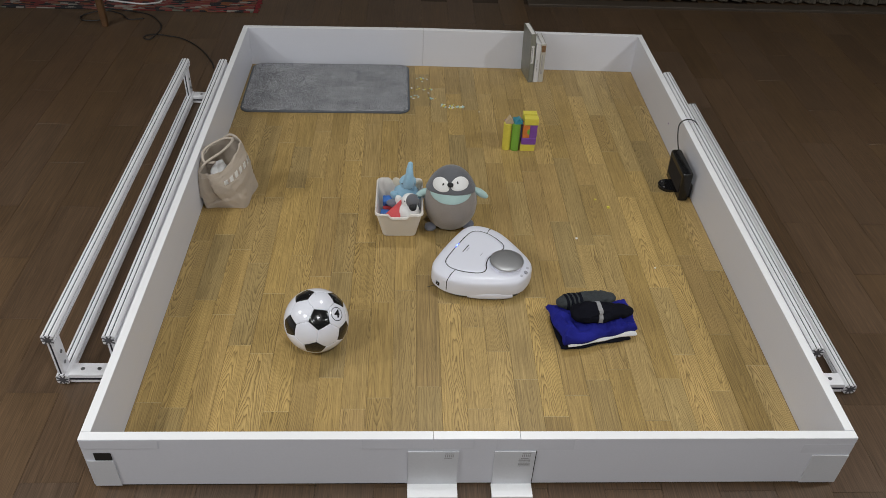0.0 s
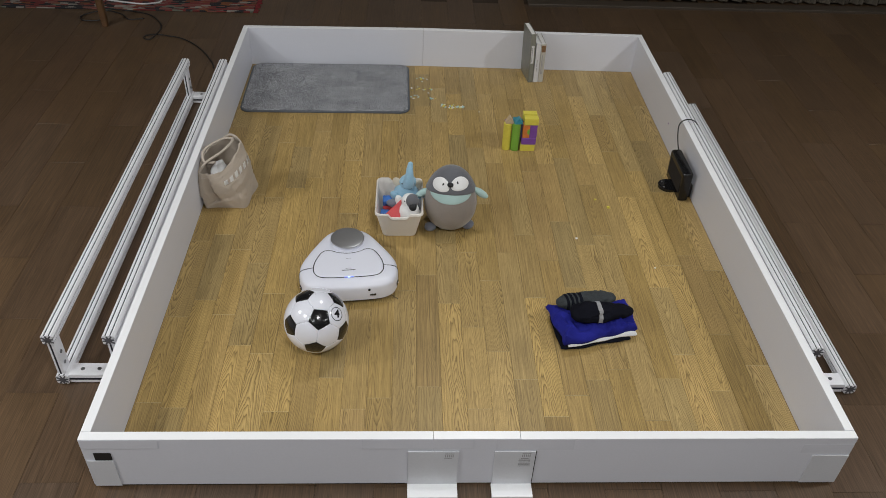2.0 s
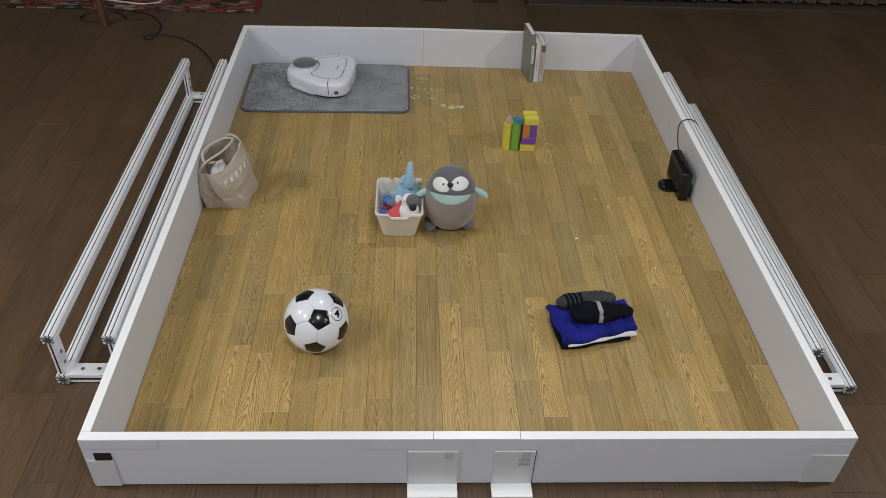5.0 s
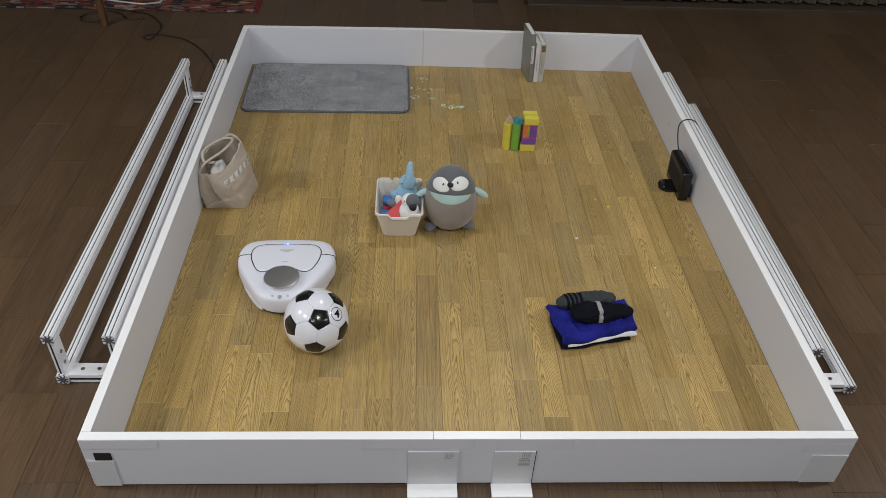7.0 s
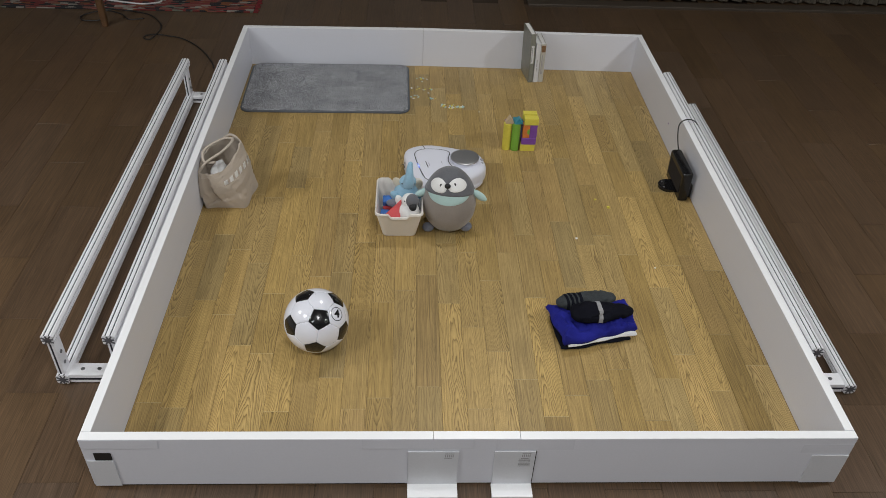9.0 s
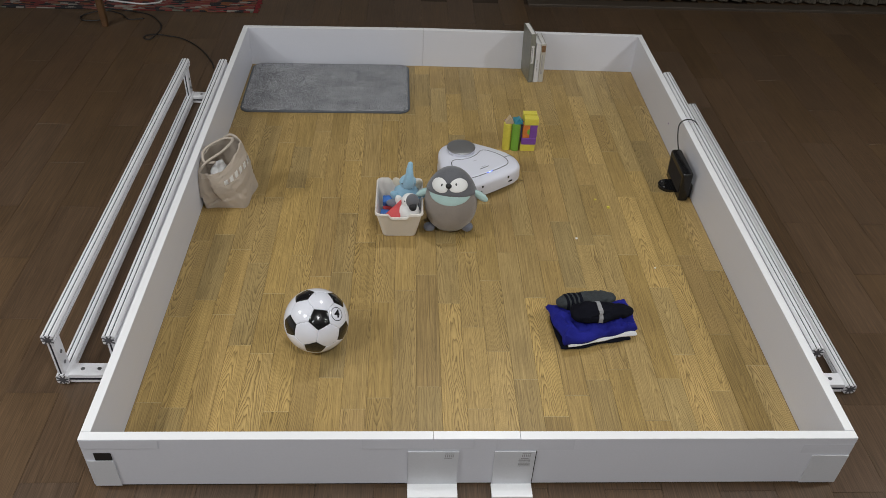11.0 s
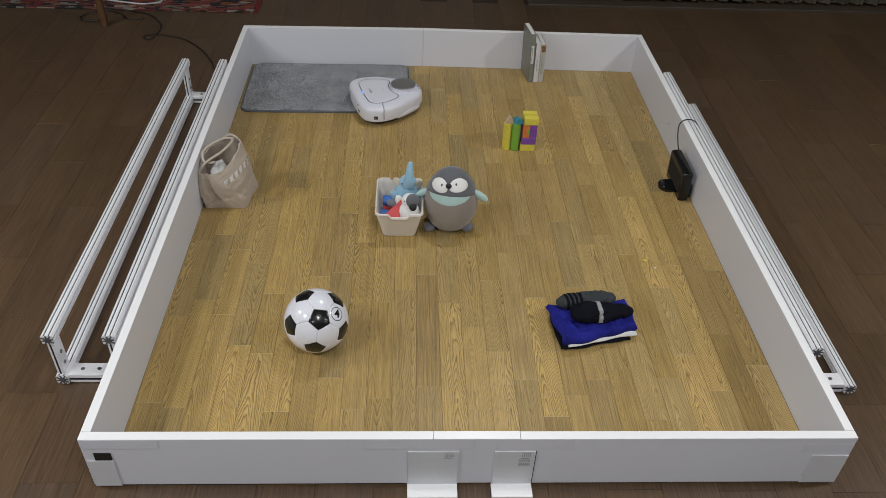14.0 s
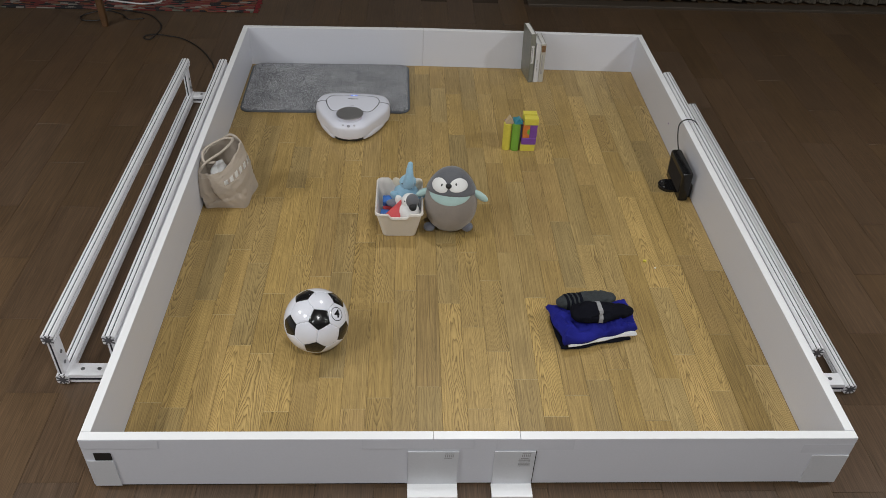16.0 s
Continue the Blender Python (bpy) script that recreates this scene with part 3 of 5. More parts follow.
# ---- things in the pen ----
def build_mat():
    """A bath mat with a loop pile and a bound edge."""
    m = base("bath_mat", pose(-0.583, 2.2915, 0, 0, 0, 0.7))
    tagged(m, "grey loop-pile bath mat with a slate bound edge", "bath mat")
    hx, hy, r = 0.4040, 0.2540, 0.05
    outer = [round_rect(-hx, hx, -hy, hy, r, z) for z in (0.001, 0.007)]
    top = [round_rect(-hx + 0.003, hx - 0.003, -hy + 0.003, hy - 0.003, r - 0.003, 0.010), round_rect(-hx + 0.012, hx - 0.012, -hy + 0.012, hy - 0.012, r - 0.01, 0.009)]
    part("binding", loft(outer + top), M_BINDING, m, "slate grey bound edge")
    bm = bmesh.new()
    nx, ny = 232, 146
    ax, ay = hx - 0.008, hy - 0.008
    rows = []
    for j in range(ny + 1):
        line = []
        for i in range(nx + 1):
            x, y = -ax + 2 * ax * i / nx, -ay + 2 * ay * j / ny
            cx, cy = max(0, abs(x) - ax + 0.038), max(0, abs(y) - ay + 0.038)
            d = math.hypot(cx, cy)
            if d > 0.038:
                x -= math.copysign(cx * (1 - 0.038 / d), x)
                y -= math.copysign(cy * (1 - 0.038 / d), y)
            rim = min(1, min(ax - abs(x), ay - abs(y)) / 0.006) if d <= 0.038 else 0
            h = 0.0065 * noise.noise(Vector((x * 190, y * 90, 3))) + 0.002 * noise.noise(Vector((x * 22, y * 22, 9)))
            x += 0.0012 * noise.noise(Vector((x * 300, y * 300, 5)))
            line.append(bm.verts.new((x, y, 0.0085 + max(0, rim) * (0.0055 + h))))
        rows.append(line)
    for a, b in zip(rows, rows[1:]):
        for i in range(nx):
            bm.faces.new((a[i], a[i + 1], b[i + 1], b[i]))
    pile = part("tufted_top", bm, M_PILE, m, "mottled grey loops")
    for p in pile.data.polygons:
        p.use_smooth = False


def book(name, x0, x1, y0, y1, h, cover, label, lean=0.0, turn=0.0):
    b = base(name, Matrix.Translation((x0, y0, 0.0012)) @ pose(0, 0, 0, 0, lean, turn))
    tagged(b, label, "book", group="books at the back wall")
    w, d, t = x1 - x0, y1 - y0, 0.0025
    part("cover", box(0, t, 0, d, 0, h, 0.0006), cover, b, smooth=False)
    part("cover", box(w - t, w, 0, d, 0, h, 0.0006), cover, b, smooth=False)
    sp = part("spine", box(t, w - t, 0, t, 0, h, 0.0006), cover, b, smooth=False)
    part("pages", box(t + 0.0002, w - t - 0.0002, t + 0.0002, d - 0.004, 0.003, h - 0.003, 0), M_PAPER, b, "white page block", smooth=False)
    return b, sp


def build_books():
    b, sp = book("book", 0.4300, 0.4555, 2.388, 2.536, 0.262, M_BOOK_GREEN, "tall standing book with a grey-green landscape cover", -1.5, 8)
    part("title_strip", box(0.006, 0.020, -0.0009, -0.0003, 0.105, 0.20, 0), M_BOOK_WHITE, sp, "white title strip with unreadable bars", smooth=False)
    bar = box(0.009, 0.0125, -0.0015, -0.0010, 0.115, 0.155, 0)
    bar = box(0.009, 0.0125, -0.0015, -0.0010, 0.160, 0.19, 0, bm=bar)
    part("title_bar", bar, M_INK, sp, smooth=False)
    b, sp = book("book", 0.4575, 0.4815, 2.392, 2.532, 0.212, M_BOOK_WHITE, "white standing book with dark spine lettering", -0.6, 6)
    bar = box(0.009, 0.0125, -0.0012, -0.0004, 0.085, 0.125, 0)
    bar = box(0.009, 0.0125, -0.0012, -0.0004, 0.06, 0.08, 0, bm=bar)
    part("title_bar", bar, M_INK, sp, smooth=False)
    b, sp = book("book", 0.4830, 0.5070, 2.394, 2.532, 0.208, M_BOOK_CREAM, "cream standing book with a brown picture on the spine", -0.4, 4)
    part("spine_picture", box(0.002, 0.022, -0.0009, -0.0003, 0.165, 0.200, 0), M_BOOK_BROWN, sp, "brown printed picture", smooth=False)
    bar = box(0.007, 0.0105, -0.0012, -0.0004, 0.045, 0.15, 0)
    bar = box(0.0135, 0.0155, -0.0012, -0.0004, 0.045, 0.13, 0, bm=bar)
    part("title_bar", bar, M_INK, sp, smooth=False)


def toy(name, bm, material, label, smooth=True):
    return tagged(part(name, bm, material, None, smooth=smooth), label, "toy block", group="toy blocks")


def prism(x0, x1, y0, y1, z0, z1):
    """A triangular block, ridge along y."""
    xm = (x0 + x1) / 2
    return loft([[Vector((x0, y, z0)), Vector((x1, y, z0)), Vector((xm, y, z1))] for y in (y0, y1)])


def build_blocks():
    def rod(x, y, h, r):
        return disc(x, y, 0.0005, h, r, 28, 0.0015)
    toy("toy_column", rod(0.2560, 1.742, 0.132, 0.0185), M_YELLOW, "yellow painted upright toy column")
    toy("toy_column", rod(0.2940, 1.738, 0.135, 0.0190), M_GREEN, "green painted upright toy column beside a yellow one")
    toy("toy_block", box(0.249, 0.276, 1.767, 1.800, 0.0005, 0.118, 0.0015), M_PURPLE, "purple block standing behind the columns", False)
    toy("toy_block", box(0.283, 0.316, 1.760, 1.792, 0.0005, 0.135, 0.0015), M_TEAL, "teal block standing behind the columns", False)
    toy("toy_roof", prism(0.283, 0.322, 1.722, 1.753, 0.1365, 0.163), M_TEAL, "teal triangular roof block on the columns", False)
    toy("toy_roof", prism(0.244, 0.281, 1.728, 1.757, 0.1360, 0.168), M_BEECH, "plain wooden triangular roof block on the columns", False)
    toy("toy_block", box(0.318, 0.383, 1.722, 1.755, 0.0005, 0.033, 0.0015), M_YELLOW, "yellow flat block at the foot of the tower", False)
    toy("toy_block", box(0.3205, 0.3855, 1.722, 1.755, 0.0335, 0.066, 0.0015), M_PURPLE, "purple flat block in the tower", False)
    t = toy("toy_block", box(0.3235, 0.3535, 1.724, 1.755, 0.0665, 0.131, 0.0015), M_ORANGE, "orange upright block with a green half circle", False)
    ring = [Vector((0.3536, 1.7235, 0.098))] + [Vector((0.3536 - 0.012 * math.sin(a), 1.7235, 0.098 + 0.014 * math.cos(a))) for a in np.linspace(0, math.pi, 14)]
    part("half_circle", loft([ring, [v + Vector((0, 0.0008, 0)) for v in ring]]), M_GREEN, t, "green half circle", smooth=False)
    toy("toy_block", box(0.3545, 0.3865, 1.724, 1.755, 0.0665, 0.131, 0.0015), M_PURPLE, "purple upright block in the tower", False)
    toy("toy_block", box(0.3265, 0.3885, 1.722, 1.755, 0.1315, 0.164, 0.0015), M_YELLOW, "yellow flat block on top of the tower", False)
    toy("toy_block", box(0.322, 0.384, 1.758, 1.790, 0.0005, 0.066, 0.0015), M_TEAL, "blue block behind the tower", False)
    toy("toy_block", box(0.3225, 0.384, 1.7585, 1.790, 0.0665, 0.131, 0.0015), M_BLUE, "blue block behind the tower", False)
    toy("toy_block", box(0.3235, 0.385, 1.7585, 1.790, 0.1315, 0.168, 0.0015), M_YELLOW, "yellow block behind the top of the tower", False)


def build_bin():
    c = base("storage_bin")
    tagged(c, "off-white plastic storage bin full of toys", "storage bin")

    def ring(k, z, inset, notch):
        """k: 0 at the foot, 1 at the rim."""
        x0, x1 = -0.280 + (-0.304 + 0.280) * k + inset, -0.152 + (-0.128 + 0.152) * k - inset
        y0, y1 = 1.088 + (1.052 - 1.088) * k + inset, 1.258 + (1.299 - 1.258) * k - inset
        out = []
        for v in round_rect_dense(x0, x1, y0, y1, 0.020, z):
            if notch and (v.y < y0 + 0.004 or v.y > y1 - 0.004):
                e = abs(v.x + 0.216) - 0.030
                v.z -= 0.0150 * min(1, max(0, 1 - e / 0.010))
            out.append(v)
        return out
    body = [ring(0.0, 0.0008, 0.004, False), ring(0.01, 0.004, 0.0, False), ring(0.85, 0.112, 0.0, False), ring(0.9, 0.121, 0.0, True)]
    body += [ring(0.91, 0.123, -0.004, True), ring(0.96, 0.124, -0.004, True), ring(1.0, 0.1305, -0.0005, True), ring(1.0, 0.1315, 0.003, True)]
    body += [ring(0.9, 0.121, 0.0042, True), ring(0.85, 0.110, 0.003, False), ring(0.03, 0.006, 0.003, False)]
    part("tub", loft(body), M_BIN, c)


def round_rect_dense(x0, x1, y0, y1, r, z, n=6, m=22):
    """A rounded rectangle with points along its straight sides too."""
    corners = ((x1 - r, y1 - r, 0), (x0 + r, y1 - r, 90), (x0 + r, y0 + r, 180), (x1 - r, y0 + r, 270))
    pts = []
    for q, (cx, cy, a0) in enumerate(corners):
        arc = [Vector((cx + r * math.cos(radians(a0 + 90 * k / n)), cy + r * math.sin(radians(a0 + 90 * k / n)), z)) for k in range(n + 1)]
        pts += arc
        nx, ny, na = corners[(q + 1) % 4]
        nxt = Vector((nx + r * math.cos(radians(na)), ny + r * math.sin(radians(na)), z))
        pts += [arc[-1].lerp(nxt, k / m) for k in range(1, m)]
    return pts


def build_elephant():
    """Soft toy elephant that sits in the bin with its trunk up."""
    e = base("toy_elephant", pose(-0.184, 1.212, 0.066))
    e.scale = (1.12, 1.12, 1.08)
    tagged(e, "sky-blue plush elephant with a raised trunk in the bin", "soft toy")
    part("body", blob(-0.004, 0, 0.045, 0.044, 0.038, 0.052, lump=0.08), M_PLUSH_BLUE, e)
    part("head", blob(0.0, -0.006, 0.101, 0.029, 0.028, 0.027, lump=0.05), M_PLUSH_BLUE, e)
    part("trunk", tube(smooth_line([(0.001, -0.026, 0.106), (0.003, -0.034, 0.122), (0.005, -0.031, 0.145), (0.006, -0.022, 0.168), (0.008, -0.016, 0.182)], 5), 0.0205, 14, 0.0080), M_PLUSH_BLUE, e)
    part("trunk_tip", blob(0.008, -0.016, 0.182, 0.0085, 0.0085, 0.008), M_PLUSH_BLUE, e)
    for s in (-1, 1):
        part("ear", blob(s * 0.036 - 0.001, 0.004, 0.092 - (0.0 if s < 0 else 0.010), 0.017, 0.006, 0.019, (0, s * 12, s * 25)), M_PLUSH_CREAM, e, "cream felt ear")
        part("eye", blob(s * 0.0195, -0.0295, 0.108, 0.0028, 0.0022, 0.0028, u=10, v=8), M_PLUSH_BLACK, e, "black bead eye")
        part("arm", blob(s * 0.040, -0.020, 0.050, 0.016, 0.014, 0.030, (20, s * 35, 0), lump=0.05), M_PLUSH_BLUE, e)
    part("leg", blob(-0.040, -0.050, 0.040, 0.034, 0.016, 0.015, (0, 12, 10)), M_PLUSH_FOOT, e, "blue-grey plush leg")
    mouth = tube(smooth_line([(-0.012, -0.0375, 0.093), (-0.005, -0.0395, 0.097), (0.002, -0.0405, 0.0945), (0.008, -0.0395, 0.097), (0.014, -0.037, 0.093)], 4), 0.0009, 6)
    part("mouth", mouth, M_PLUSH_FOOT, e, "stitched mouth")
    return e


def build_bear():
    """White soft toy with a grey head top and a big black nose."""
    e = base("toy_animal", pose(-0.181, 1.122, 0.056))
    e.scale = (1.12, 1.12, 1.12)
    tagged(e, "white and grey plush animal with a big black nose", "soft toy")
    part("body", blob(0, 0, 0.033, 0.041, 0.042, 0.042, lump=0.10, seed=4), M_PLUSH_WHITE, e)
    part("head", blob(0.004, 0.006, 0.076, 0.028, 0.027, 0.026, lump=0.05), M_PLUSH_WHITE, e)
    part("cap", blob(0.012, -0.005, 0.083, 0.023, 0.026, 0.0225, (0, 20, 0)), M_PLUSH_DARK, e, "slate grey patch over the head")
    part("nose", blob(0.015, -0.029, 0.074, 0.0130, 0.012, 0.013, lump=0.1), M_PLUSH_BLACK, e, "large black nose")
    part("eye", blob(-0.013, -0.013, 0.086, 0.0026, 0.0024, 0.0030, u=10, v=8), M_PLUSH_BLACK, e, "black bead eye")
    part("arm", blob(-0.030, 0.020, 0.062, 0.014, 0.013, 0.026, (0, -20, 0)), M_PLUSH_WHITE, e)
    part("side_patch", blob(0.036, 0.012, 0.045, 0.008, 0.024, 0.030), M_PLUSH_DARK, e, "dark grey flank")


def build_bin_blocks():
    def one(m, sx, sy, sz, material, label):
        bm = box(-sx / 2, sx / 2, -sy / 2, sy / 2, -sz / 2, sz / 2, 0.002, 2)
        ob = tagged(part("toy_block", bm, material), label, "toy block", group="blocks in the bin")
        ob.matrix_world = m
    one(pose(-0.262, 1.196, 0.084, 6, 0, 3), 0.036, 0.038, 0.040, M_BLUE, "blue cube lying in the bin")
    one(pose(-0.270, 1.118, 0.076, -8, 4, -4), 0.036, 0.034, 0.040, M_BLUE, "blue cube near the bin's front")
    one(pose(-0.262, 1.158, 0.072, 0, 6, 8), 0.034, 0.026, 0.028, M_RED, "red block between blue cubes")
    one(pose(-0.216, 1.170, 0.042, 0, 0, 0), 0.085, 0.12, 0.026, M_ORANGE, "orange block at the bottom of the bin")
    bm = loft([[Vector((0, y, -0.030)), Vector((0.070, y, -0.042)), Vector((0.078, y, 0.040))] for y in (-0.011, 0.011)])
    ob = tagged(part("toy_wedge", bm, M_RED, smooth=False), "red triangular block leaning in the bin", "toy block", group="blocks in the bin")
    ob.matrix_world = pose(-0.284, 1.106, 0.113, -42, 2, 4)
    c = part("toy_liner", box(-0.272, -0.160, 1.10, 1.25, 0.0075, 0.030, 0.003), M_BLUE, smooth=False)
    tagged(c, "blue blocks filling the bottom of the bin", "toy block", group="blocks in the bin")


PR, PD, PH = 0.1015, 0.1045, 0.1325


def penguin_skin(az, el, out=0.0):
    """A point of the penguin's skin; az from its front, el up, in degrees."""
    a, e = radians(az), radians(el)
    k = 1 - 0.11 * math.sin(e)
    x, y, z = PR * k * math.sin(a) * math.cos(e), -PD * k * math.cos(a) * math.cos(e), PH * math.sin(e)
    n = Vector((x / PR ** 2, y / PD ** 2, z / PH ** 2)).normalized()
    z = max(z, -PH * 0.955)
    return Vector((x, y, z + PH * 0.96)) + n * out


def to_skin(p, out):
    """The skin's point in the direction of p."""
    x, y, z = p.x / PR, p.y / PD, (p.z - PH * 0.96) / PH
    return penguin_skin(math.degrees(math.atan2(x, -y)), math.degrees(math.atan2(z, math.hypot(x, y))), out)


def skin_patch(az, el, ha, he, thick, rim=0.0008, n=30, rings=8):
    """A sewn-on oval that follows the skin, in degrees."""
    return patch(lambda u, v, out: penguin_skin(az + u * ha, el + v * he, out), thick, rim, n, rings)


def skin_oval(mid, wide, tall, thick, rim, turn=0.0, n=34, rings=8):
    """A sewn-on oval of that size in metres, round a point."""
    c = to_skin(Vector(mid), 0)
    nrm = (c - Vector((0, 0, PH * 0.96))).normalized()
    right = Vector((0, 0, 1)).cross(nrm).normalized()
    up = nrm.cross(right)
    q = radians(turn)
    r2, u2 = right * math.cos(q) + up * math.sin(q), up * math.cos(q) - right * math.sin(q)
    return patch(lambda u, v, out: to_skin(c + r2 * (u * wide) + u2 * (v * tall), out), thick, rim, n, rings)


def patch(at, thick, rim, n, rings):
    bm = bmesh.new()
    mid = bm.verts.new(at(0, 0, thick))
    prev = None
    for r in range(1, rings + 1):
        s = r / rings
        row = []
        for k in range(n):
            a = 2 * math.pi * k / n
            row.append(bm.verts.new(at(s * math.cos(a), s * math.sin(a), rim + (thick - rim) * (1 - s ** 4) - (0.003 if r == rings else 0))))
        for k in range(n):
            if prev is None:
                bm.faces.new((mid, row[k], row[(k + 1) % n]))
            else:
                bm.faces.new((prev[k], row[k], row[(k + 1) % n], prev[(k + 1) % n]))
        prev = row
    return bm


def build_penguin():
    p = base("toy_penguin", pose(-0.0197, 1.1727, 0))
    tagged(p, "round grey plush penguin with mint flippers beside the bin", "soft toy")
    rings = []
    for el in np.linspace(-88, 88, 34):
        rings.append([penguin_skin(az, el, 0.0012 * noise.noise(Vector((az * 0.05, el * 0.06, 1)))) for az in np.linspace(0, 360, 49)[:-1]])
    part("body", loft(rings), M_PLUSH_GREY, p, "warm grey plush body")
    # hood: the skin over a line that is highest in front, with a rolled rim
    rings = []
    azs = np.linspace(-180, 180, 61)[:-1]

    def brow(az):
        return 31.0 - 13.0 * (1 - math.cos(radians(az + 5)))
    for s, out in ((0.0, -0.004), (0.0, 0.0020), (0.02, 0.0036), (0.06, 0.0040)) + tuple((q, 0.0034) for q in np.linspace(0.12, 0.985, 16)):
        rings.append([penguin_skin(az, brow(az) + (88.5 - brow(az)) * s, out) for az in azs])
    part("hood", loft(rings, cap_start=False), M_PLUSH_DARK, p, "slate grey plush hood")
    part("bib", skin_patch(-4, 31, 74, 17.0, 0.0018, 0.0006, 48, 10), M_PLUSH_MINT, p, "mint plush bib below the face")
    for mid, pup, turn in (((-0.0470, -0.0570, 0.2160), (-0.0345, -0.0635, 0.2190), -5), ((0.0330, -0.0610, 0.2220), (0.0205, -0.0640, 0.2250), 4)):
        eye = part("eye_patch", skin_oval(mid, 0.0455, 0.0265, 0.0070, 0.0038, turn), M_PLUSH_WHITE, p, "white oval eye patch")
        part("pupil", skin_oval(pup, 0.0042, 0.0066, 0.0085, 0.0070, 0, 14, 3), M_PLUSH_BLACK, eye, "black embroidered pupil")
    nose = to_skin(Vector((-0.0073, -0.0685, 0.2245)), 0.009)
    part("beak", blob(nose.x, nose.y, nose.z, 0.0115, 0.0100, 0.0095, (35, 0, 0)), M_PLUSH_BLACK, p, "black round beak")
    part("flipper", blob(0.112, -0.014, 0.160, 0.036, 0.014, 0.0145, (0, 33, -8), lump=0.04), M_PLUSH_MINT, p, "mint plush flipper")
    part("flipper", blob(-0.107, -0.002, 0.150, 0.030, 0.014, 0.0145, (0, -28, 8), lump=0.04), M_PLUSH_MINT, p, "mint plush flipper")
    part("foot", blob(-0.076, -0.044, 0.0200, 0.023, 0.022, 0.0170, (0, 0, 30), lump=0.06), M_PLUSH_FOOT, p, "blue-grey plush foot")
    part("foot", blob(0.070, -0.046, 0.0330, 0.024, 0.021, 0.0175, (0, -24, -25), lump=0.06), M_PLUSH_FOOT, p, "blue-grey plush foot")
    part("tail_stub", blob(0.0, 0.094, 0.040, 0.018, 0.016, 0.012), M_PLUSH_DARK, p)
    return p


def build_ball():
    """Football of twelve dark pentagons and twenty white hexagons."""
    R = 0.103
    b = base("soccer_ball", Matrix.Translation((-0.4728, 0.5157, R + 0.0003)))
    tagged(b, "glossy black and white soccer ball on the oak floor", "ball")
    g = (1 + 5 ** 0.5) / 2
    ico = [Vector(v).normalized() for a, c in ((1, g), (1, -g), (-1, g), (-1, -g)) for v in ((0, a, c), (a, c, 0), (c, 0, a))]
    close = min((ico[0] - v).length for v in ico[1:]) * 1.05
    nb = {i: [j for j in range(12) if j != i and (ico[i] - ico[j]).length < close] for i in range(12)}
    src_n, src_c = ico[0], (ico[nb[0][0]] - ico[0])
    want_n = Vector((0.208, -0.674, 0.709)).normalized()
    want_c = Vector((0.177, -0.846, 0.502)) - want_n

    def axes(n, c):
        x = (c - n * c.dot(n)).normalized()
        return Matrix((x, n.cross(x), n)).transposed()
    turn = axes(want_n, want_c) @ axes(src_n, src_c).transposed()
    faces = []
    for i in range(12):
        faces.append(([ico[i].lerp(ico[j], 1 / 3) for j in nb[i]], True))
    for i in range(12):
        for j in nb[i]:
            for k in nb[i]:
                if i < j < k and k in nb[j]:
                    faces.append(([ico[a].lerp(ico[c], 1 / 3) for a in (i, j, k) for c in (i, j, k) if a != c], False))
    for pts, dark in faces:
        pts = [turn @ v for v in pts]
        c = sum(pts, Vector()) / len(pts)
        n = c.normalized()
        u = (pts[0] - c).normalized()
        w = n.cross(u)
        pts.sort(key=lambda q: math.atan2((q - c).dot(w), (q - c).dot(u)))
        edge = []
        for a, d in zip(pts, pts[1:] + pts[:1]):
            edge += [a.lerp(d, k / 6) for k in range(6)]
        bm = bmesh.new()
        prev, mid = None, bm.verts.new(n * R)
        for s, sink in ((0.2, 0), (0.4, 0), (0.6, 0), (0.8, 0), (0.92, 0.0001), (0.97, 0.0005), (0.992, 0.0013), (1.0, 0.003)):
            row = [bm.verts.new(c.lerp(q, s).normalized() * (R - sink)) for q in edge]
            m = len(row)
            for k in range(m):
                if prev is None:
                    bm.faces.new((mid, row[k], row[(k + 1) % m]))
                else:
                    bm.faces.new((prev[k], row[k], row[(k + 1) % m], prev[(k + 1) % m]))
            prev = row
        part("pentagon_panel" if dark else "hexagon_panel", bm, M_BALLBLACK if dark else M_BALLWHITE, b)
    # size mark: a ring and the figure 4, laid on the skin
    n = Vector((0.693, -0.361, 0.624)).normalized()
    up = Vector((-0.05, 0.70, 0.55))
    up = (up - n * up.dot(n)).normalized()
    right = up.cross(n)

    def on_skin(x, y, h=0.0004):
        return (n * R + right * x + up * y).normalized() * (R + h)
    bm = bmesh.new()
    r0, r1 = 0.0205, 0.0225
    ring = [[bm.verts.new(on_skin(r * math.cos(a), r * math.sin(a), h)) for a in np.linspace(0, 2 * math.pi, 41)[:-1]] for r, h in ((r0, 0.0001), (r0, 0.0005), (r1, 0.0005), (r1, 0.0001))]
    for p, q in zip(ring, ring[1:]):
        for k in range(40):
            bm.faces.new((p[k], p[(k + 1) % 40], q[(k + 1) % 40], q[k]))
    part("mark_ring", bm, M_BALLBLACK, b, "thin black ring")
    cu = bpy.data.curves.new("figure", "FONT")
    cu.body, cu.size, cu.align_x, cu.align_y, cu.extrude = "4", 0.034, "CENTER", "CENTER", 0.0003
    cu.resolution_u = 2
    cu.offset = 0.0013
    tmp = new("figure", cu)
    me = bpy.data.meshes.new_from_object(tmp.evaluated_get(bpy.context.evaluated_depsgraph_get()))
    bpy.data.objects.remove(tmp)
    bm = bmesh.new()
    bm.from_mesh(me)
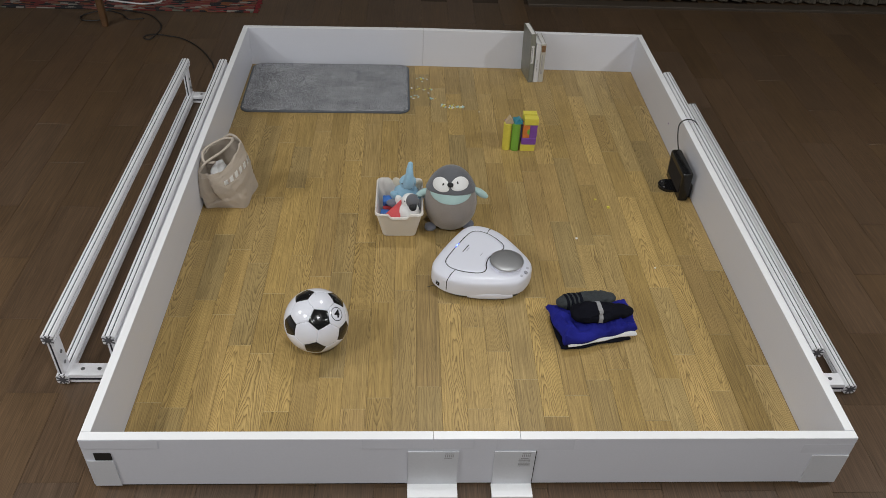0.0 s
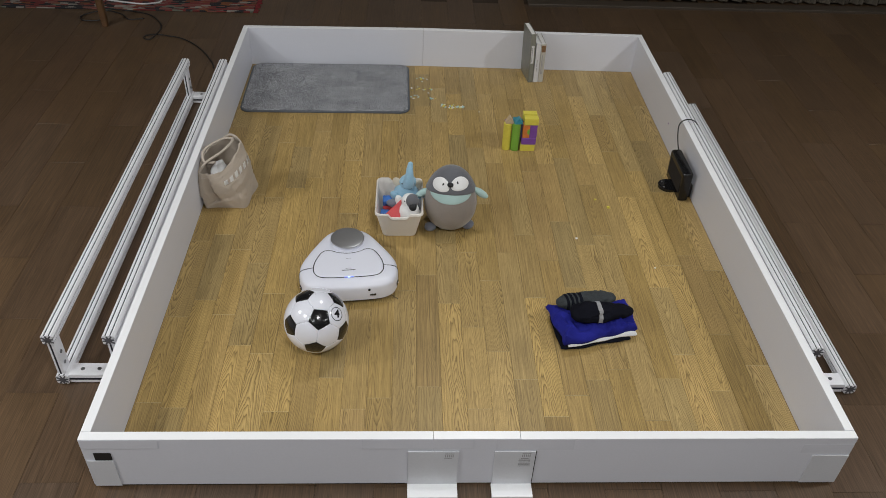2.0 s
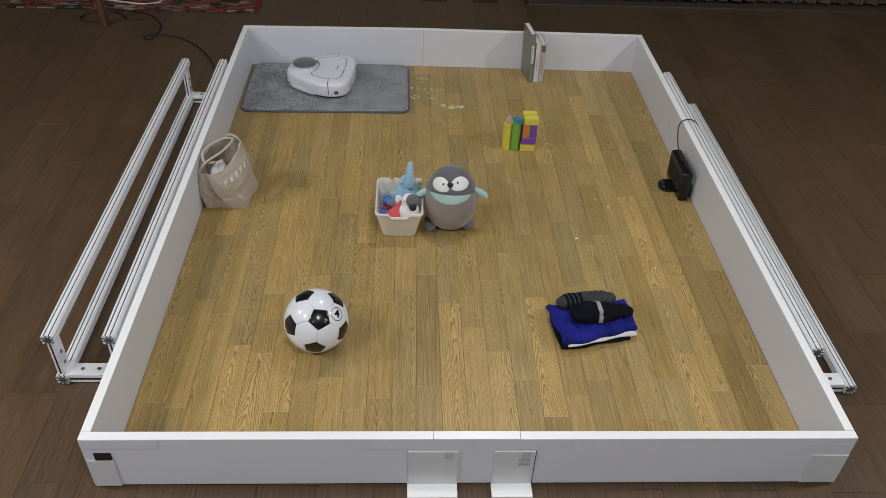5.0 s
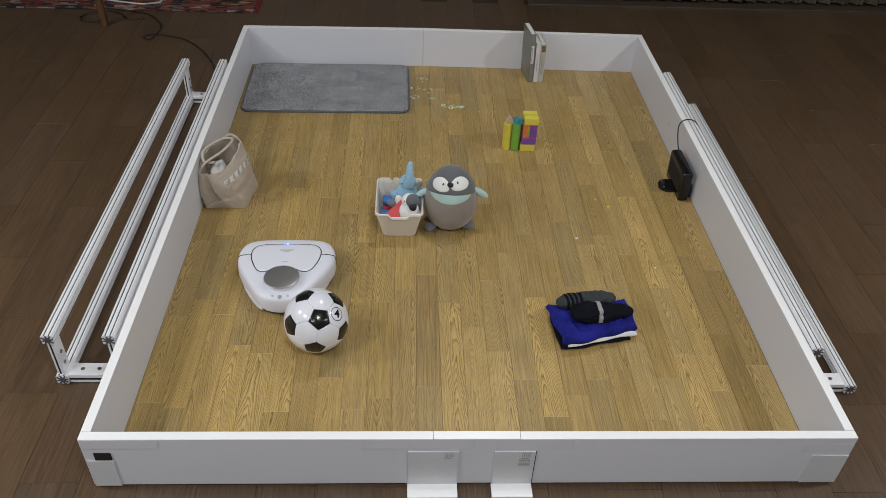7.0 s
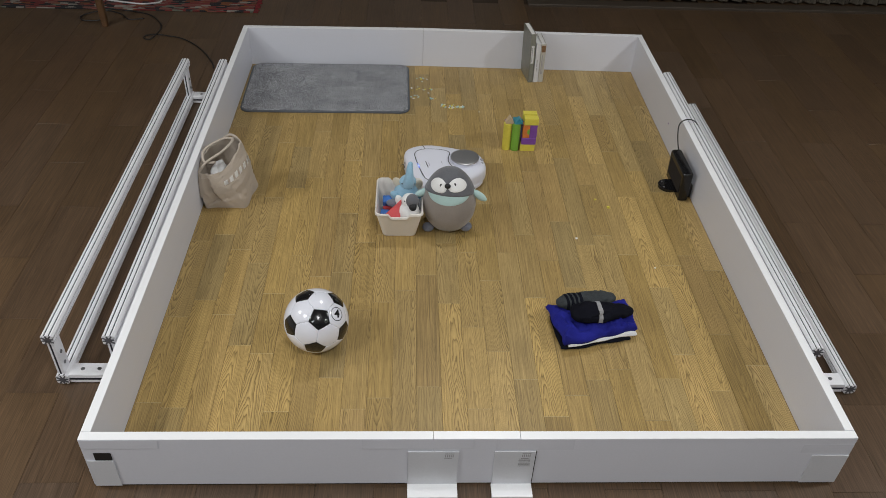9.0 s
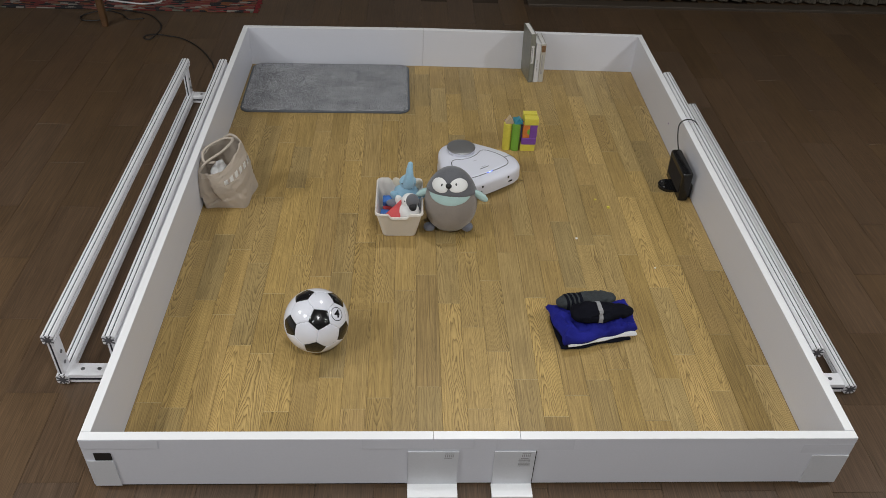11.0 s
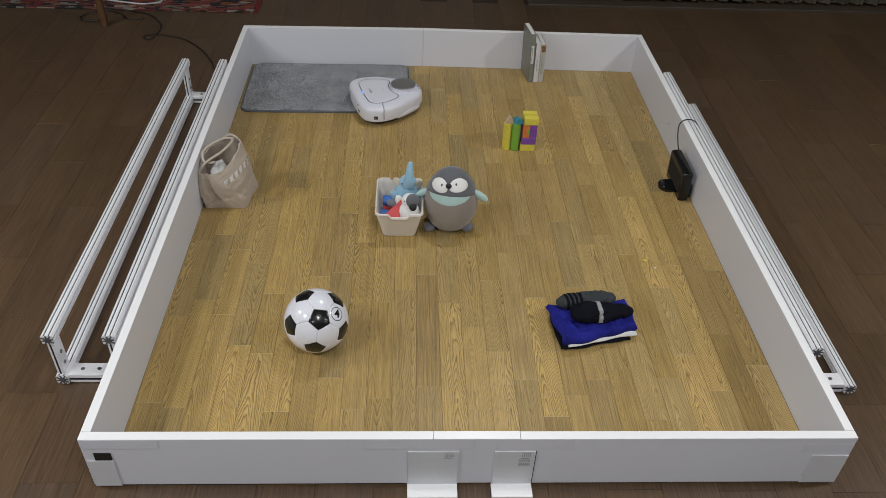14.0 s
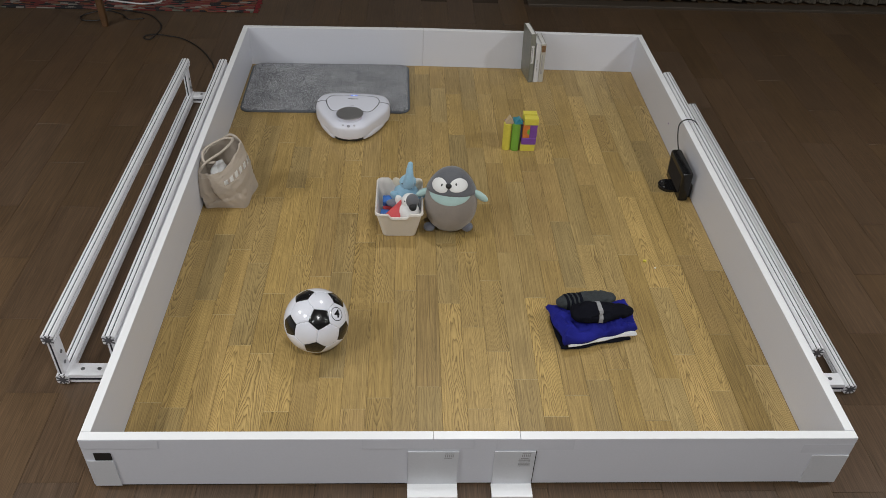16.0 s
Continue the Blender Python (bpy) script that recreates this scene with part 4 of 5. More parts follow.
    for v in bm.verts:
        v.co = on_skin(v.co.x * 1.1, v.co.y, 0.0005 + v.co.z)
    part("size_figure", bm, M_BALLBLACK, b, "black figure 4", smooth=False)
    for k in range(4):
        bm = bmesh.new()
        q = [(-0.016 + 0.006 * k, 0.0), (-0.012 + 0.006 * k, 0.0), (-0.012 + 0.006 * k, 0.003), (-0.016 + 0.006 * k, 0.003)]
        n2 = Vector((-0.02, 0.10, 0.99)).normalized()
        bm.faces.new([bm.verts.new((n2 * R + Vector((x, y, 0))).normalized() * (R + 0.0006)) for x, y in q])
        bmesh.ops.solidify(bm, geom=bm.faces[:], thickness=0.0004)
        part("print_bar", bm, M_INK, b, smooth=False)


def cloth(name, corners, z0, thick, material, label, seed, sag=0.004, n=44, wander=0.008):
    """A folded garment: four corners, a thickness with rounded folds, and soft waves."""
    a, b, c, d = [Vector((*q, 0)) for q in corners]
    bm = bmesh.new()

    def at(u, v):
        return a.lerp(b, u).lerp(d.lerp(c, u), v)
    rows_t, rows_b = [], []
    for j in range(n + 1):
        rt, rb = [], []
        for i in range(n + 1):
            u, v = i / n, j / n
            p = at(u, v)
            w = Vector((p.x * 14, p.y * 14, seed))
            p += Vector((noise.noise(w), noise.noise(w + Vector((9, 0, 0))), 0)) * wander
            e = min(u, 1 - u, v, 1 - v)
            k = math.sqrt(max(0, 1 - max(0, 1 - e / 0.10) ** 2))
            fold = 1 - min(1, abs(noise.noise(Vector((p.x * 9 + p.y * 13, p.y * 7 - p.x * 5, seed * 3)))) * 5)
            h = sag * noise.noise(w * 1.6) + sag * 0.35 * noise.noise(w * 4) + sag * 0.75 * fold * fold
            rt.append(bm.verts.new((p.x, p.y, z0 + thick * (0.5 + 0.5 * k) + h * k)))
            rb.append(bm.verts.new((p.x, p.y, z0 + thick * (0.5 - 0.5 * k))) if 0 < i < n and 0 < j < n else rt[-1])
        rows_t.append(rt)
        rows_b.append(rb)
    for g, flip in ((rows_t, False), (rows_b, True)):
        for p, q in zip(g, g[1:]):
            for i in range(n):
                f = [p[i], p[i + 1], q[i + 1], q[i]]
                try:
                    bm.faces.new(f[::-1] if flip else f)
                except ValueError:
                    pass
    return tagged(part(name, bm, material), label, "clothing", group="folded laundry")


def sock(name, p0, p1, r0, r1, material, label, seed, bands=()):
    """A rolled pair of socks: a lumpy bolster from p0 to p1."""
    p0, p1 = Vector(p0), Vector(p1)
    d = (p1 - p0).normalized()
    s = d.cross(Vector((0, 0, 1))).normalized()
    w = s.cross(d)
    prof = []
    for t in np.linspace(0, 1, 45):
        k = math.sqrt(max(0.0, 1 - abs(2 * t - 1) ** 3.2)) * 0.97 + 0.03
        prof.append((t, (r0 + (r1 - r0) * t) * k))

    def ring(t, r, out=0.0):
        q = p0.lerp(p1, t)
        res = []
        for a in np.linspace(0, 2 * math.pi, 33)[:-1]:
            v = s * math.cos(a) * 1.18 + w * math.sin(a) * 0.86
            k = 1 + 0.16 * noise.noise(Vector((t * 5, math.cos(a) * 1.5, math.sin(a) * 1.5 + seed))) + 0.10 * noise.noise(Vector((t * 11, math.cos(a) * 3, math.sin(a) * 3 + seed))) - 0.12 * max(0, 1 - 6 * abs(noise.noise(Vector((t * 4 + math.cos(a), math.sin(a) * 1.2, seed + 7)))))
            res.append(q + v * (r * k + out))
        return res
    ob = tagged(part(name, loft([ring(t, r) for t, r in prof]), material), label, "socks", group="folded laundry")
    for t0, t1, m in bands:
        rr = [(t, np.interp(t, [q[0] for q in prof], [q[1] for q in prof])) for t in np.linspace(t0, t1, 5)]
        part("stripe", loft([ring(rr[0][0], rr[0][1], -0.002)] + [ring(t, r, 0.0014) for t, r in rr] + [ring(rr[-1][0], rr[-1][1], -0.002)]), m, ob, "knitted stripe")
    return ob


def build_laundry():
    cloth("folded_trousers", ((0.326, 0.480), (0.566, 0.526), (0.574, 0.660), (0.306, 0.642)), 0.0008, 0.016, M_CLOTH_BLACK, "black folded garment at the bottom of the laundry", 1)
    cloth("folded_shirt", ((0.346, 0.480), (0.588, 0.538), (0.576, 0.652), (0.314, 0.640)), 0.014, 0.017, M_CLOTH_WHITE, "white folded shirt between dark garments", 5)
    cloth("folded_jersey", ((0.330, 0.466), (0.584, 0.545), (0.572, 0.664), (0.288, 0.650)), 0.022, 0.040, M_CLOTH_BLUE, "royal blue folded jersey under rolled socks", 9, 0.020, wander=0.016)
    sock("rolled_sock", (0.316, 0.626, 0.083), (0.528, 0.662, 0.079), 0.027, 0.029, M_CLOTH_GREY, "charcoal rolled socks with dark bands", 2, ((0.15, 0.19, M_CLOTH_BLACK), (0.22, 0.26, M_CLOTH_BLACK), (0.29, 0.33, M_CLOTH_BLACK), (0.36, 0.41, M_CLOTH_BLACK)))
    sock("rolled_sock", (0.356, 0.570, 0.090), (0.574, 0.592, 0.082), 0.043, 0.024, M_CLOTH_BLACK, "black rolled socks with a pale grey band", 6, ((0.40, 0.46, M_CLOTH_LIGHT),))


def build_bag():
    """Slumped canvas tote with rope handles against the low wall."""
    t = base("tote_bag")
    tagged(t, "slouching taupe canvas tote bag with rope handles", "bag")
    foot = [(-0.985, 1.264), (-0.826, 1.262), (-0.806, 1.435), (-0.965, 1.462)]
    lip = [(-0.998, 1.288, 0.154), (-0.958, 1.268, 0.152), (-0.896, 1.270, 0.172), (-0.846, 1.300, 0.226), (-0.830, 1.360, 0.248), (-0.866, 1.412, 0.238), (-0.912, 1.430, 0.218), (-0.975, 1.405, 0.188), (-0.998, 1.340, 0.165)]
    top = smooth_line(lip, 8, True)
    n = len(top)
    f = [Vector((*q, 0.0008)) for q in foot]
    seq = [f[0], f[0].lerp(f[1], 0.28), f[0].lerp(f[1], 0.72), f[1].lerp(f[2], 0.04), f[1].lerp(f[2], 0.5), f[2], f[2].lerp(f[3], 0.5), f[3], f[3].lerp(f[0], 0.5)]
    bot = smooth_line(seq, 8, True)
    rings = []

    def level(s, inset):
        out = []
        for k in range(n):
            p = bot[k].lerp(top[k], s)
            away = Vector((p.x + 0.90, p.y - 1.36, 0)).normalized()
            fold = 0.005 * noise.noise(Vector((p.x * 14, p.y * 14, p.z * 14))) - 0.005 * max(0, 1 - abs(noise.noise(Vector((p.x * 9 + p.z * 7, p.y * 9, 4)))) * 14) + 0.0006 * noise.noise(Vector((p.x * 60, p.y * 60, p.z * 40)))
            # the gusset is pinched in beside the front seam, and the belly creases where it slumps
            seam = 6.0 + 3.5 * (1 - s) / 0.75 if s > 0.25 else 9.5 - 34.0 * (0.25 - s)
            pinch = max(0, 1 - abs(k - seam) / 1.9)
            slack = max(0, 1 - abs(s - 0.34 - 0.004 * (k - 18) - 0.05 * noise.noise(Vector((k * 0.12, 0, 8)))) / 0.09) if k < 46 else 0
            rib = 1 - min(1, abs(noise.noise(Vector((k * 0.16 + s * 2.5, s * 3.2 - k * 0.05, 5)))) * 6)
            fold += (0.0034 * rib * rib - 0.021 * pinch ** 1.2 * min(1, (1 - s) * 6 + 0.3) - 0.003 * slack) * min(1, s * 5)
            belly = 0.012 * math.sin(math.pi * s) * (1 if p.y < 1.4 else 0.6)
            p += away * ((fold * min(1, s * 4) + belly) - inset)
            p.x = max(p.x, -0.9985 + inset * 0.5)
            out.append(p)
        return out
    outer = [level(s, 0) for s in np.linspace(0, 1, 43)]
    inner = [level(s, 0.005) for s in np.linspace(1, 0.12, 14)]
    part("canvas_body", loft(outer + inner), M_CANVAS, t)
    hem = [outer[-5][k].lerp(outer[-6][k], 0.5) for k in range(n)]
    part("hem_stitch", tube(hem + hem[:1], 0.0012, 6), M_ROPE, t)
    h1 = smooth_line([(-0.992, 1.290, 0.150), (-0.965, 1.300, 0.188), (-0.905, 1.325, 0.222), (-0.872, 1.366, 0.241), (-0.878, 1.396, 0.240), (-0.915, 1.404, 0.232), (-0.965, 1.380, 0.214), (-0.984, 1.345, 0.202), (-0.972, 1.315, 0.180), (-0.93, 1.300, 0.190)], 7)
    part("handle", tube(h1, 0.0054, 10), M_ROPE, t, "taupe rope handle")
    h2 = smooth_line([(-0.846, 1.400, 0.205), (-0.858, 1.406, 0.236), (-0.882, 1.418, 0.244), (-0.905, 1.428, 0.230), (-0.930, 1.430, 0.205)], 6)
    part("handle", tube(h2, 0.0054, 10), M_ROPE, t, "taupe rope handle")
    lin = blob(-0.932, 1.340, 0.122, 0.030, 0.050, 0.036, (15, 10, 0), lump=0.25, seed=3)
    part("liner", lin, M_TOWEL, t, "white paper inside")
    # the printed name, as plain bars that follow the cloth
    bars = bmesh.new()
    for q in range(7):
        s0 = 0.675 + 0.010 * q - 0.0024 * q * q
        k0 = 15.2 + 2.75 * q

        def at(kk, s):
            i, fr = int(kk), kk - int(kk)
            lo = s * 42
            j, gr = min(41, int(lo)), lo - min(41, int(lo))
            a = outer[j][i].lerp(outer[j][i + 1], fr)
            b = outer[j + 1][i].lerp(outer[j + 1][i + 1], fr)
            p = a.lerp(b, gr)
            away = Vector((p.x + 0.90, p.y - 1.36, 0)).normalized()
            return p + away * 0.0030
        quad = [at(k0, s0), at(k0 + 1.7, s0 + 0.004), at(k0 + 1.7, s0 + 0.112), at(k0, s0 + 0.108)]
        f = bars.faces.new([bars.verts.new(v) for v in quad])
    bmesh.ops.solidify(bars, geom=bars.faces[:], thickness=0.0004)
    part("print_bars", bars, M_PRINT, t, "white printed name as plain bars", smooth=False)


def build_dock():
    """Black charging dock against the long wall."""
    d = base("charging_dock", pose(-0.004, 0, 0))
    tagged(d, "black plastic charging dock against the low white wall", "charging dock")
    rings = []
    for z, ins, x0 in ((0.0006, 0.003, 0.946), (0.004, 0.0, 0.944), (0.120, 0.0, 0.941), (0.128, 0.001, 0.942), (0.132, 0.004, 0.944)):
        rings.append(round_rect(x0 + ins, 0.982 - ins * 0.3, 1.345 + ins, 1.542 - ins, 0.006, z))
    part("housing", loft(rings), M_BLACK, d)
    # black box added for the dark shade between housing and wall
    part("back_spacer", box(0.9822, 1.0020, 1.370, 1.520, 0.0006, 0.062, 0.002), M_BLACK, d, smooth=False)
    part("window", box(0.9452, 0.9480, 1.362, 1.526, 0.030, 0.108, 0.001), M_HOLE, d, "dark smoked window", smooth=False).location = (-0.004, 0, 0)
    foot = [Vector((0.943, 1.492, 0)), Vector((0.943, 1.408, 0))] + [Vector((0.930 - 0.044 * math.sin(a), 1.450 - 0.042 * math.cos(a), 0)) for a in np.linspace(0.15, math.pi - 0.15, 18)]
    part("foot_plate", loft([[v + Vector((0, 0, z)) for v in foot] for z in (0.0006, 0.010, 0.013)]), M_BLACK, d, "rounded black foot plate")
    for y in (1.430, 1.472):
        part("contact", disc(0.905, y, 0.013, 0.0145, 0.004, 12, 0.0005), M_SCREW, d, "metal charging contact")
    c = tube(smooth_line([(0.970, 1.530, 0.124), (0.966, 1.560, 0.160), (0.970, 1.600, 0.200), (0.988, 1.627, 0.216), (1.019, 1.638, 0.222), (1.046, 1.634, 0.216), (1.060, 1.625, 0.2030)], 6), 0.0026, 8)
    part("power_cable", c, M_CABLE, d, "thin black power cable")


def crumb(bm, x, y, size, rng):
    b2 = bmesh.new()
    bmesh.ops.create_cube(b2, size=1.0)
    for v in b2.verts:
        v.co = Vector((v.co.x * size * rng.uniform(0.6, 1.3), v.co.y * size * rng.uniform(0.6, 1.3), v.co.z * size * 0.4))
    return join(bm, b2, Matrix.Translation((x, y, size * 0.2 + 0.0005)) @ Matrix.Rotation(rng.uniform(0, 3), 4, "Z"))


def build_litter():
    """Scraps of coloured paper in two heaps, and single crumbs."""
    rng = random.Random(5)
    made = {}

    def heap(name, cx, cy, spots, n, label):
        obs = []
        root = base(name, pose(cx, cy, 0))
        tagged(root, label, "paper scraps", kind="stuff")
        for m, k in ((M_PLUSH_MINT, 0.45), (M_YELLOW, 0.3), (M_PLUSH_WHITE, 0.25)):
            bm = bmesh.new()
            for _ in range(max(2, int(n * k))):
                sx, sy, sp = rng.choice(spots)
                bm = crumb(bm, sx - cx + rng.gauss(0, sp), sy - cy + rng.gauss(0, sp), rng.uniform(0.004, 0.009), rng)
            part("scraps", bm, m, root, smooth=False)
        return root
    made["scattered"] = heap("paper_scraps", -0.11, 2.29, [(-0.111, 2.397, 0.012), (-0.15, 2.297, 0.012), (-0.087, 2.287, 0.018), (-0.15, 2.214, 0.01), (-0.069, 2.193, 0.006), (-0.10, 2.33, 0.02)], 34, "scattered mint, yellow and white paper scraps")
    made["heaped"] = heap("paper_scraps", 0.03, 2.117, [(-0.012, 2.126, 0.008), (0.029, 2.117, 0.010), (0.07, 2.118, 0.008), (0.045, 2.121, 0.012)], 46, "small heap of mint and yellow paper scraps")
    for name, m, x, y, s in (("near", M_YELLOW, 0.637, 1.293, 0.011), ("second", M_YELLOW, 0.593, 1.348, 0.007), ("third", M_PLUSH_WHITE, 0.472, 1.084, 0.008), ("fourth", M_PLUSH_WHITE, 0.739, 0.91, 0.006), ("fifth", M_PLUSH_CREAM, 0.158, 2.071, 0.006)):
        ob = part("crumb", crumb(bmesh.new(), 0, 0, s, rng), m, smooth=False)
        ob.location = (x, y, 0)
        made[name] = tagged(ob, "small pale crumb on the oak floor", "crumb", group="crumbs")
    mk = tagged(part("scuff_mark", box(0.9990, 0.9998, 1.808, 1.824, 0.098, 0.101, 0), M_PURPLE, smooth=False), "small purple pen mark on the wall", "mark")
    return made


def build_background():
    r = part("kilim_rug", box(-2.55, -1.100, 3.218, 3.74, -0.0034, 0.004, 0.002), M_KILIM, smooth=False)
    tagged(r, "red and black woven kilim rug on the dark floor", "rug")
    fr = bmesh.new()
    for k in range(23):
        y = 3.222 + k * 0.022
        fr = box(-1.100, -1.072 + 0.006 * math.sin(k * 2.3), y, y + 0.012, -0.0034, 0.001, 0.0008, bm=fr)
    part("fringe", fr, M_FRINGE, r, "red tasselled fringe", smooth=False)
    leg = base("table")
    tagged(leg, "brown varnished table standing over the kilim", "table")
    part("tabletop", box(-3.30, -1.84, 2.95, 3.72, 0.700, 0.728, 0.004), M_LEG, leg)
    rings = [round_rect(-1.886 - h + o, -1.886 + h + o, 2.995 - h, 2.995 + h, h * 0.4, z) for h, z, o in ((0.0145, -0.0034, 0.0), (0.016, 0.003, 0.0), (0.022, 0.35, -0.012), (0.024, 0.7, -0.022))]
    part("leg", loft(rings), M_LEG, leg)
    part("leg", loft([[v + Vector((0, 0.68, 0)) for v in q] for q in rings]), M_LEG, leg)
    for dy in (0, 0.68):
        part("leg", loft([[Vector((-5.14 - v.x, v.y + dy, v.z)) for v in q] for q in rings]), M_LEG, leg)
    z = 0.0008
    c1 = [(-1.189, 2.49, z), (-1.215, 2.56, z), (-1.28, 2.678, z), (-1.355, 2.775, z), (-1.435, 2.842, z), (-1.51, 2.868, z), (-1.584, 2.887, z), (-1.63, 2.865, z), (-1.632, 2.832, z), (-1.60, 2.82, z), (-1.575, 2.87, z + 0.006), (-1.575, 2.98, z), (-1.608, 3.06, z), (-1.68, 3.15, z), (-1.80, 3.20, z), (-2.0, 3.22, 0.010)]
    tagged(part("floor_cable", tube(smooth_line(c1, 6), 0.0034, 8), M_CABLE), "black cable looping over the dark floor", "cable")
    c2 = [(-1.70, 3.10, z), (-1.78, 3.08, z), (-1.84, 3.15, z), (-1.95, 3.20, z), (-2.05, 3.13, z), (-2.04, 3.06, z), (-1.96, 3.055, z), (-1.90, 3.08, z)]
    tagged(part("floor_cable", tube(smooth_line(c2, 6), 0.0034, 8), M_CABLE), "black cable looping beside the table leg", "cable")
    c3 = [(-1.98, 3.34, 0.009), (-1.87, 3.31, 0.009), (-1.75, 3.29, 0.009), (-1.66, 3.33, 0.009), (-1.70, 3.40, 0.009), (-1.85, 3.42, 0.009)]
    tagged(part("floor_cable", tube(smooth_line(c3, 6), 0.005, 8), M_CABLE_WHITE), "white cable lying on the kilim", "cable")


# ---- the cleaning robot ----
HALF = [(0.0, 0.2465), (0.060, 0.2450), (0.114, 0.2390), (0.1480, 0.2215), (0.1660, 0.1900), (0.1722, 0.1560), (0.1690, 0.1150), (0.1575, 0.0820), (0.1385, 0.0430), (0.1130, -0.0020), (0.0850, -0.0470), (0.0600, -0.0715), (0.0320, -0.0825), (0.0, -0.0845)]
LID = [(0.0, 0.2010), (0.060, 0.2000), (0.100, 0.1930), (0.1185, 0.1700), (0.1210, 0.1400), (0.1130, 0.1030), (0.0960, 0.0660), (0.0800, 0.0520), (0.0610, 0.0520), (0.0380, 0.0640), (0.0, 0.0715)]


def mirrored(half, steps=5):
    pts = [Vector((x, y, 0)) for x, y in half] + [Vector((-x, y, 0)) for x, y in half[-2:0:-1]]
    return smooth_line(pts, steps, True)


def inset(loop, d):
    """The loop moved inwards by d."""
    out = []
    n = len(loop)
    area = sum(p.x * q.y - q.x * p.y for p, q in zip(loop, loop[1:] + loop[:1]))
    for i in range(n):
        t = (loop[(i + 1) % n] - loop[i - 1]).normalized()
        nrm = Vector((t.y, -t.x, 0))
        if area > 0:
            nrm = -nrm
        out.append(loop[i] + nrm * d)
    return out


def build_robot():
    r = base("robot_vacuum")
    tagged(r, "pearl-white rounded triangular robot vacuum with a silver dial", "robot vacuum")
    shape = mirrored(HALF)

    def lay(d, z):
        return [v + Vector((0, 0, z)) for v in inset(shape, d)]
    part("base_tray", loft([lay(0.026, 0.004), lay(0.014, 0.007), lay(0.011, 0.013), lay(0.011, 0.036)]), M_ROBOT_BASE, r, "charcoal underside")
    rings = [lay(0.010, 0.0200), lay(0.005, 0.0175), lay(0.0015, 0.0205), lay(0.0, 0.031), lay(0.0008, 0.064), lay(0.0024, 0.0725), lay(0.0055, 0.0785), lay(0.0115, 0.0830), lay(0.026, 0.0872), lay(0.046, 0.0895)]
    # sculpted flanks: the shell is drawn up towards the narrow end
    for ring in rings[:4]:
        for v in ring:
            k = min(1.0, max(0.0, (0.085 - v.y) / 0.10))
            v.z += (0.001 + 0.007 * min(1, abs(v.x) / 0.07)) * k * k * (3 - 2 * k)
    part("shell", loft(rings), M_ROBOT, r, "glossy pearl-white shell")
    lid = mirrored(LID, 6)

    def lid_at(d, z):
        return [v + Vector((0, 0, z)) for v in inset(lid, d)]
    g = bmesh.new()
    a = [g.verts.new(v) for v in lid_at(-0.0019, 0.0900)]
    b = [g.verts.new(v) for v in lid_at(0.0016, 0.0900)]
    for i in range(len(a)):
        j = (i + 1) % len(a)
        g.faces.new((a[i], a[j], b[j], b[i]))
    bmesh.ops.solidify(g, geom=g.faces[:], thickness=0.0012)
    part("lid_gap", g, M_ROBOT_LINE, r, "thin black gap round the lid", smooth=False)
    li = part("dust_lid", loft([lid_at(0.0014, 0.0885), lid_at(0.0014, 0.0904), lid_at(0.0028, 0.0914), lid_at(0.012, 0.0920)]), M_ROBOT, r, "pearl-white dust lid")
    bars = box(-0.023, 0.023, 0.1640, 0.1675, 0.0918, 0.0923, 0)
    part("maker_bar", bars, M_ROBOT_LINE, li, "dark maker's mark as a plain bar", smooth=False)
    bars = box(-0.011, 0.011, 0.1555, 0.1575, 0.0918, 0.0922, 0)
    bars = box(-0.009, 0.009, 0.101, 0.103, 0.0918, 0.0922, 0, bm=bars)
    part("small_print", bars, M_ROBOT_GREY, li, smooth=False)
    part("status_light", box(-0.0042, 0.0042, 0.1998, 0.2028, 0.0895, 0.0923, 0.0008), M_LED, r, "glowing blue status light", smooth=False)
    part("status_halo", box(-0.016, 0.016, 0.2002, 0.2020, 0.0895, 0.0918, 0.0004), M_LED_HALO, r, "dim blue strip imitating the status light's halo", smooth=False)
    for s in (-1, 1):
        sl = smooth_line([(s * 0.121, 0.148, 0.0893), (s * 0.131, 0.149, 0.0881), (s * 0.1460, 0.150, 0.0872), (s * 0.1605, 0.151, 0.0830), (s * 0.1665, 0.152, 0.0785), (s * 0.1696, 0.153, 0.0725), (s * 0.1714, 0.154, 0.064), (s * 0.1720, 0.154, 0.040), (s * 0.1708, 0.154, 0.028)], 4)
        part("shell_seam", tube([q - Vector((0, 0.005, 0)) for q in sl], 0.0016, 6), M_ROBOT_LINE, r)
        part("sensor_eye", blob(s * 0.067, 0.2435, 0.0640, 0.0046, 0.002, 0.0052, u=12, v=8), M_BLACK, r, "black sensor eye")
        bm = box(s * 0.079 - 0.011, s * 0.079 + 0.011, 0.2385, 0.2447, 0.0375, 0.0455, 0.001)
        part("sensor_slot", bm, M_BLACK, r, "black sensor slot", smooth=False)
        bm = box(-0.0085, 0.0085, -0.002, 0.002, -0.0075, 0.0075, 0.001)
        bm.transform(Matrix.Translation((s * 0.1672, 0.1865, 0.041)) @ Matrix.Rotation(radians(s * -72), 4, "Z"))
        win = part("sensor_window", bm, M_BLACK, r, "black sensor window", smooth=False)
        part("lens", blob(s * 0.1694, 0.1870, 0.0415, 0.0018, 0.0018, 0.0022, u=10, v=6), M_ROBOT, win, "small white lens")
        # a lower skirt swells out of each flank
        out = inset(shape, -1.0)
        flank = sorted(((v, o - v) for v, o in zip(shape, out) if v.x * s > 0.055 and -0.066 < v.y < 0.075), key=lambda q: q[0].y)
        rows = []
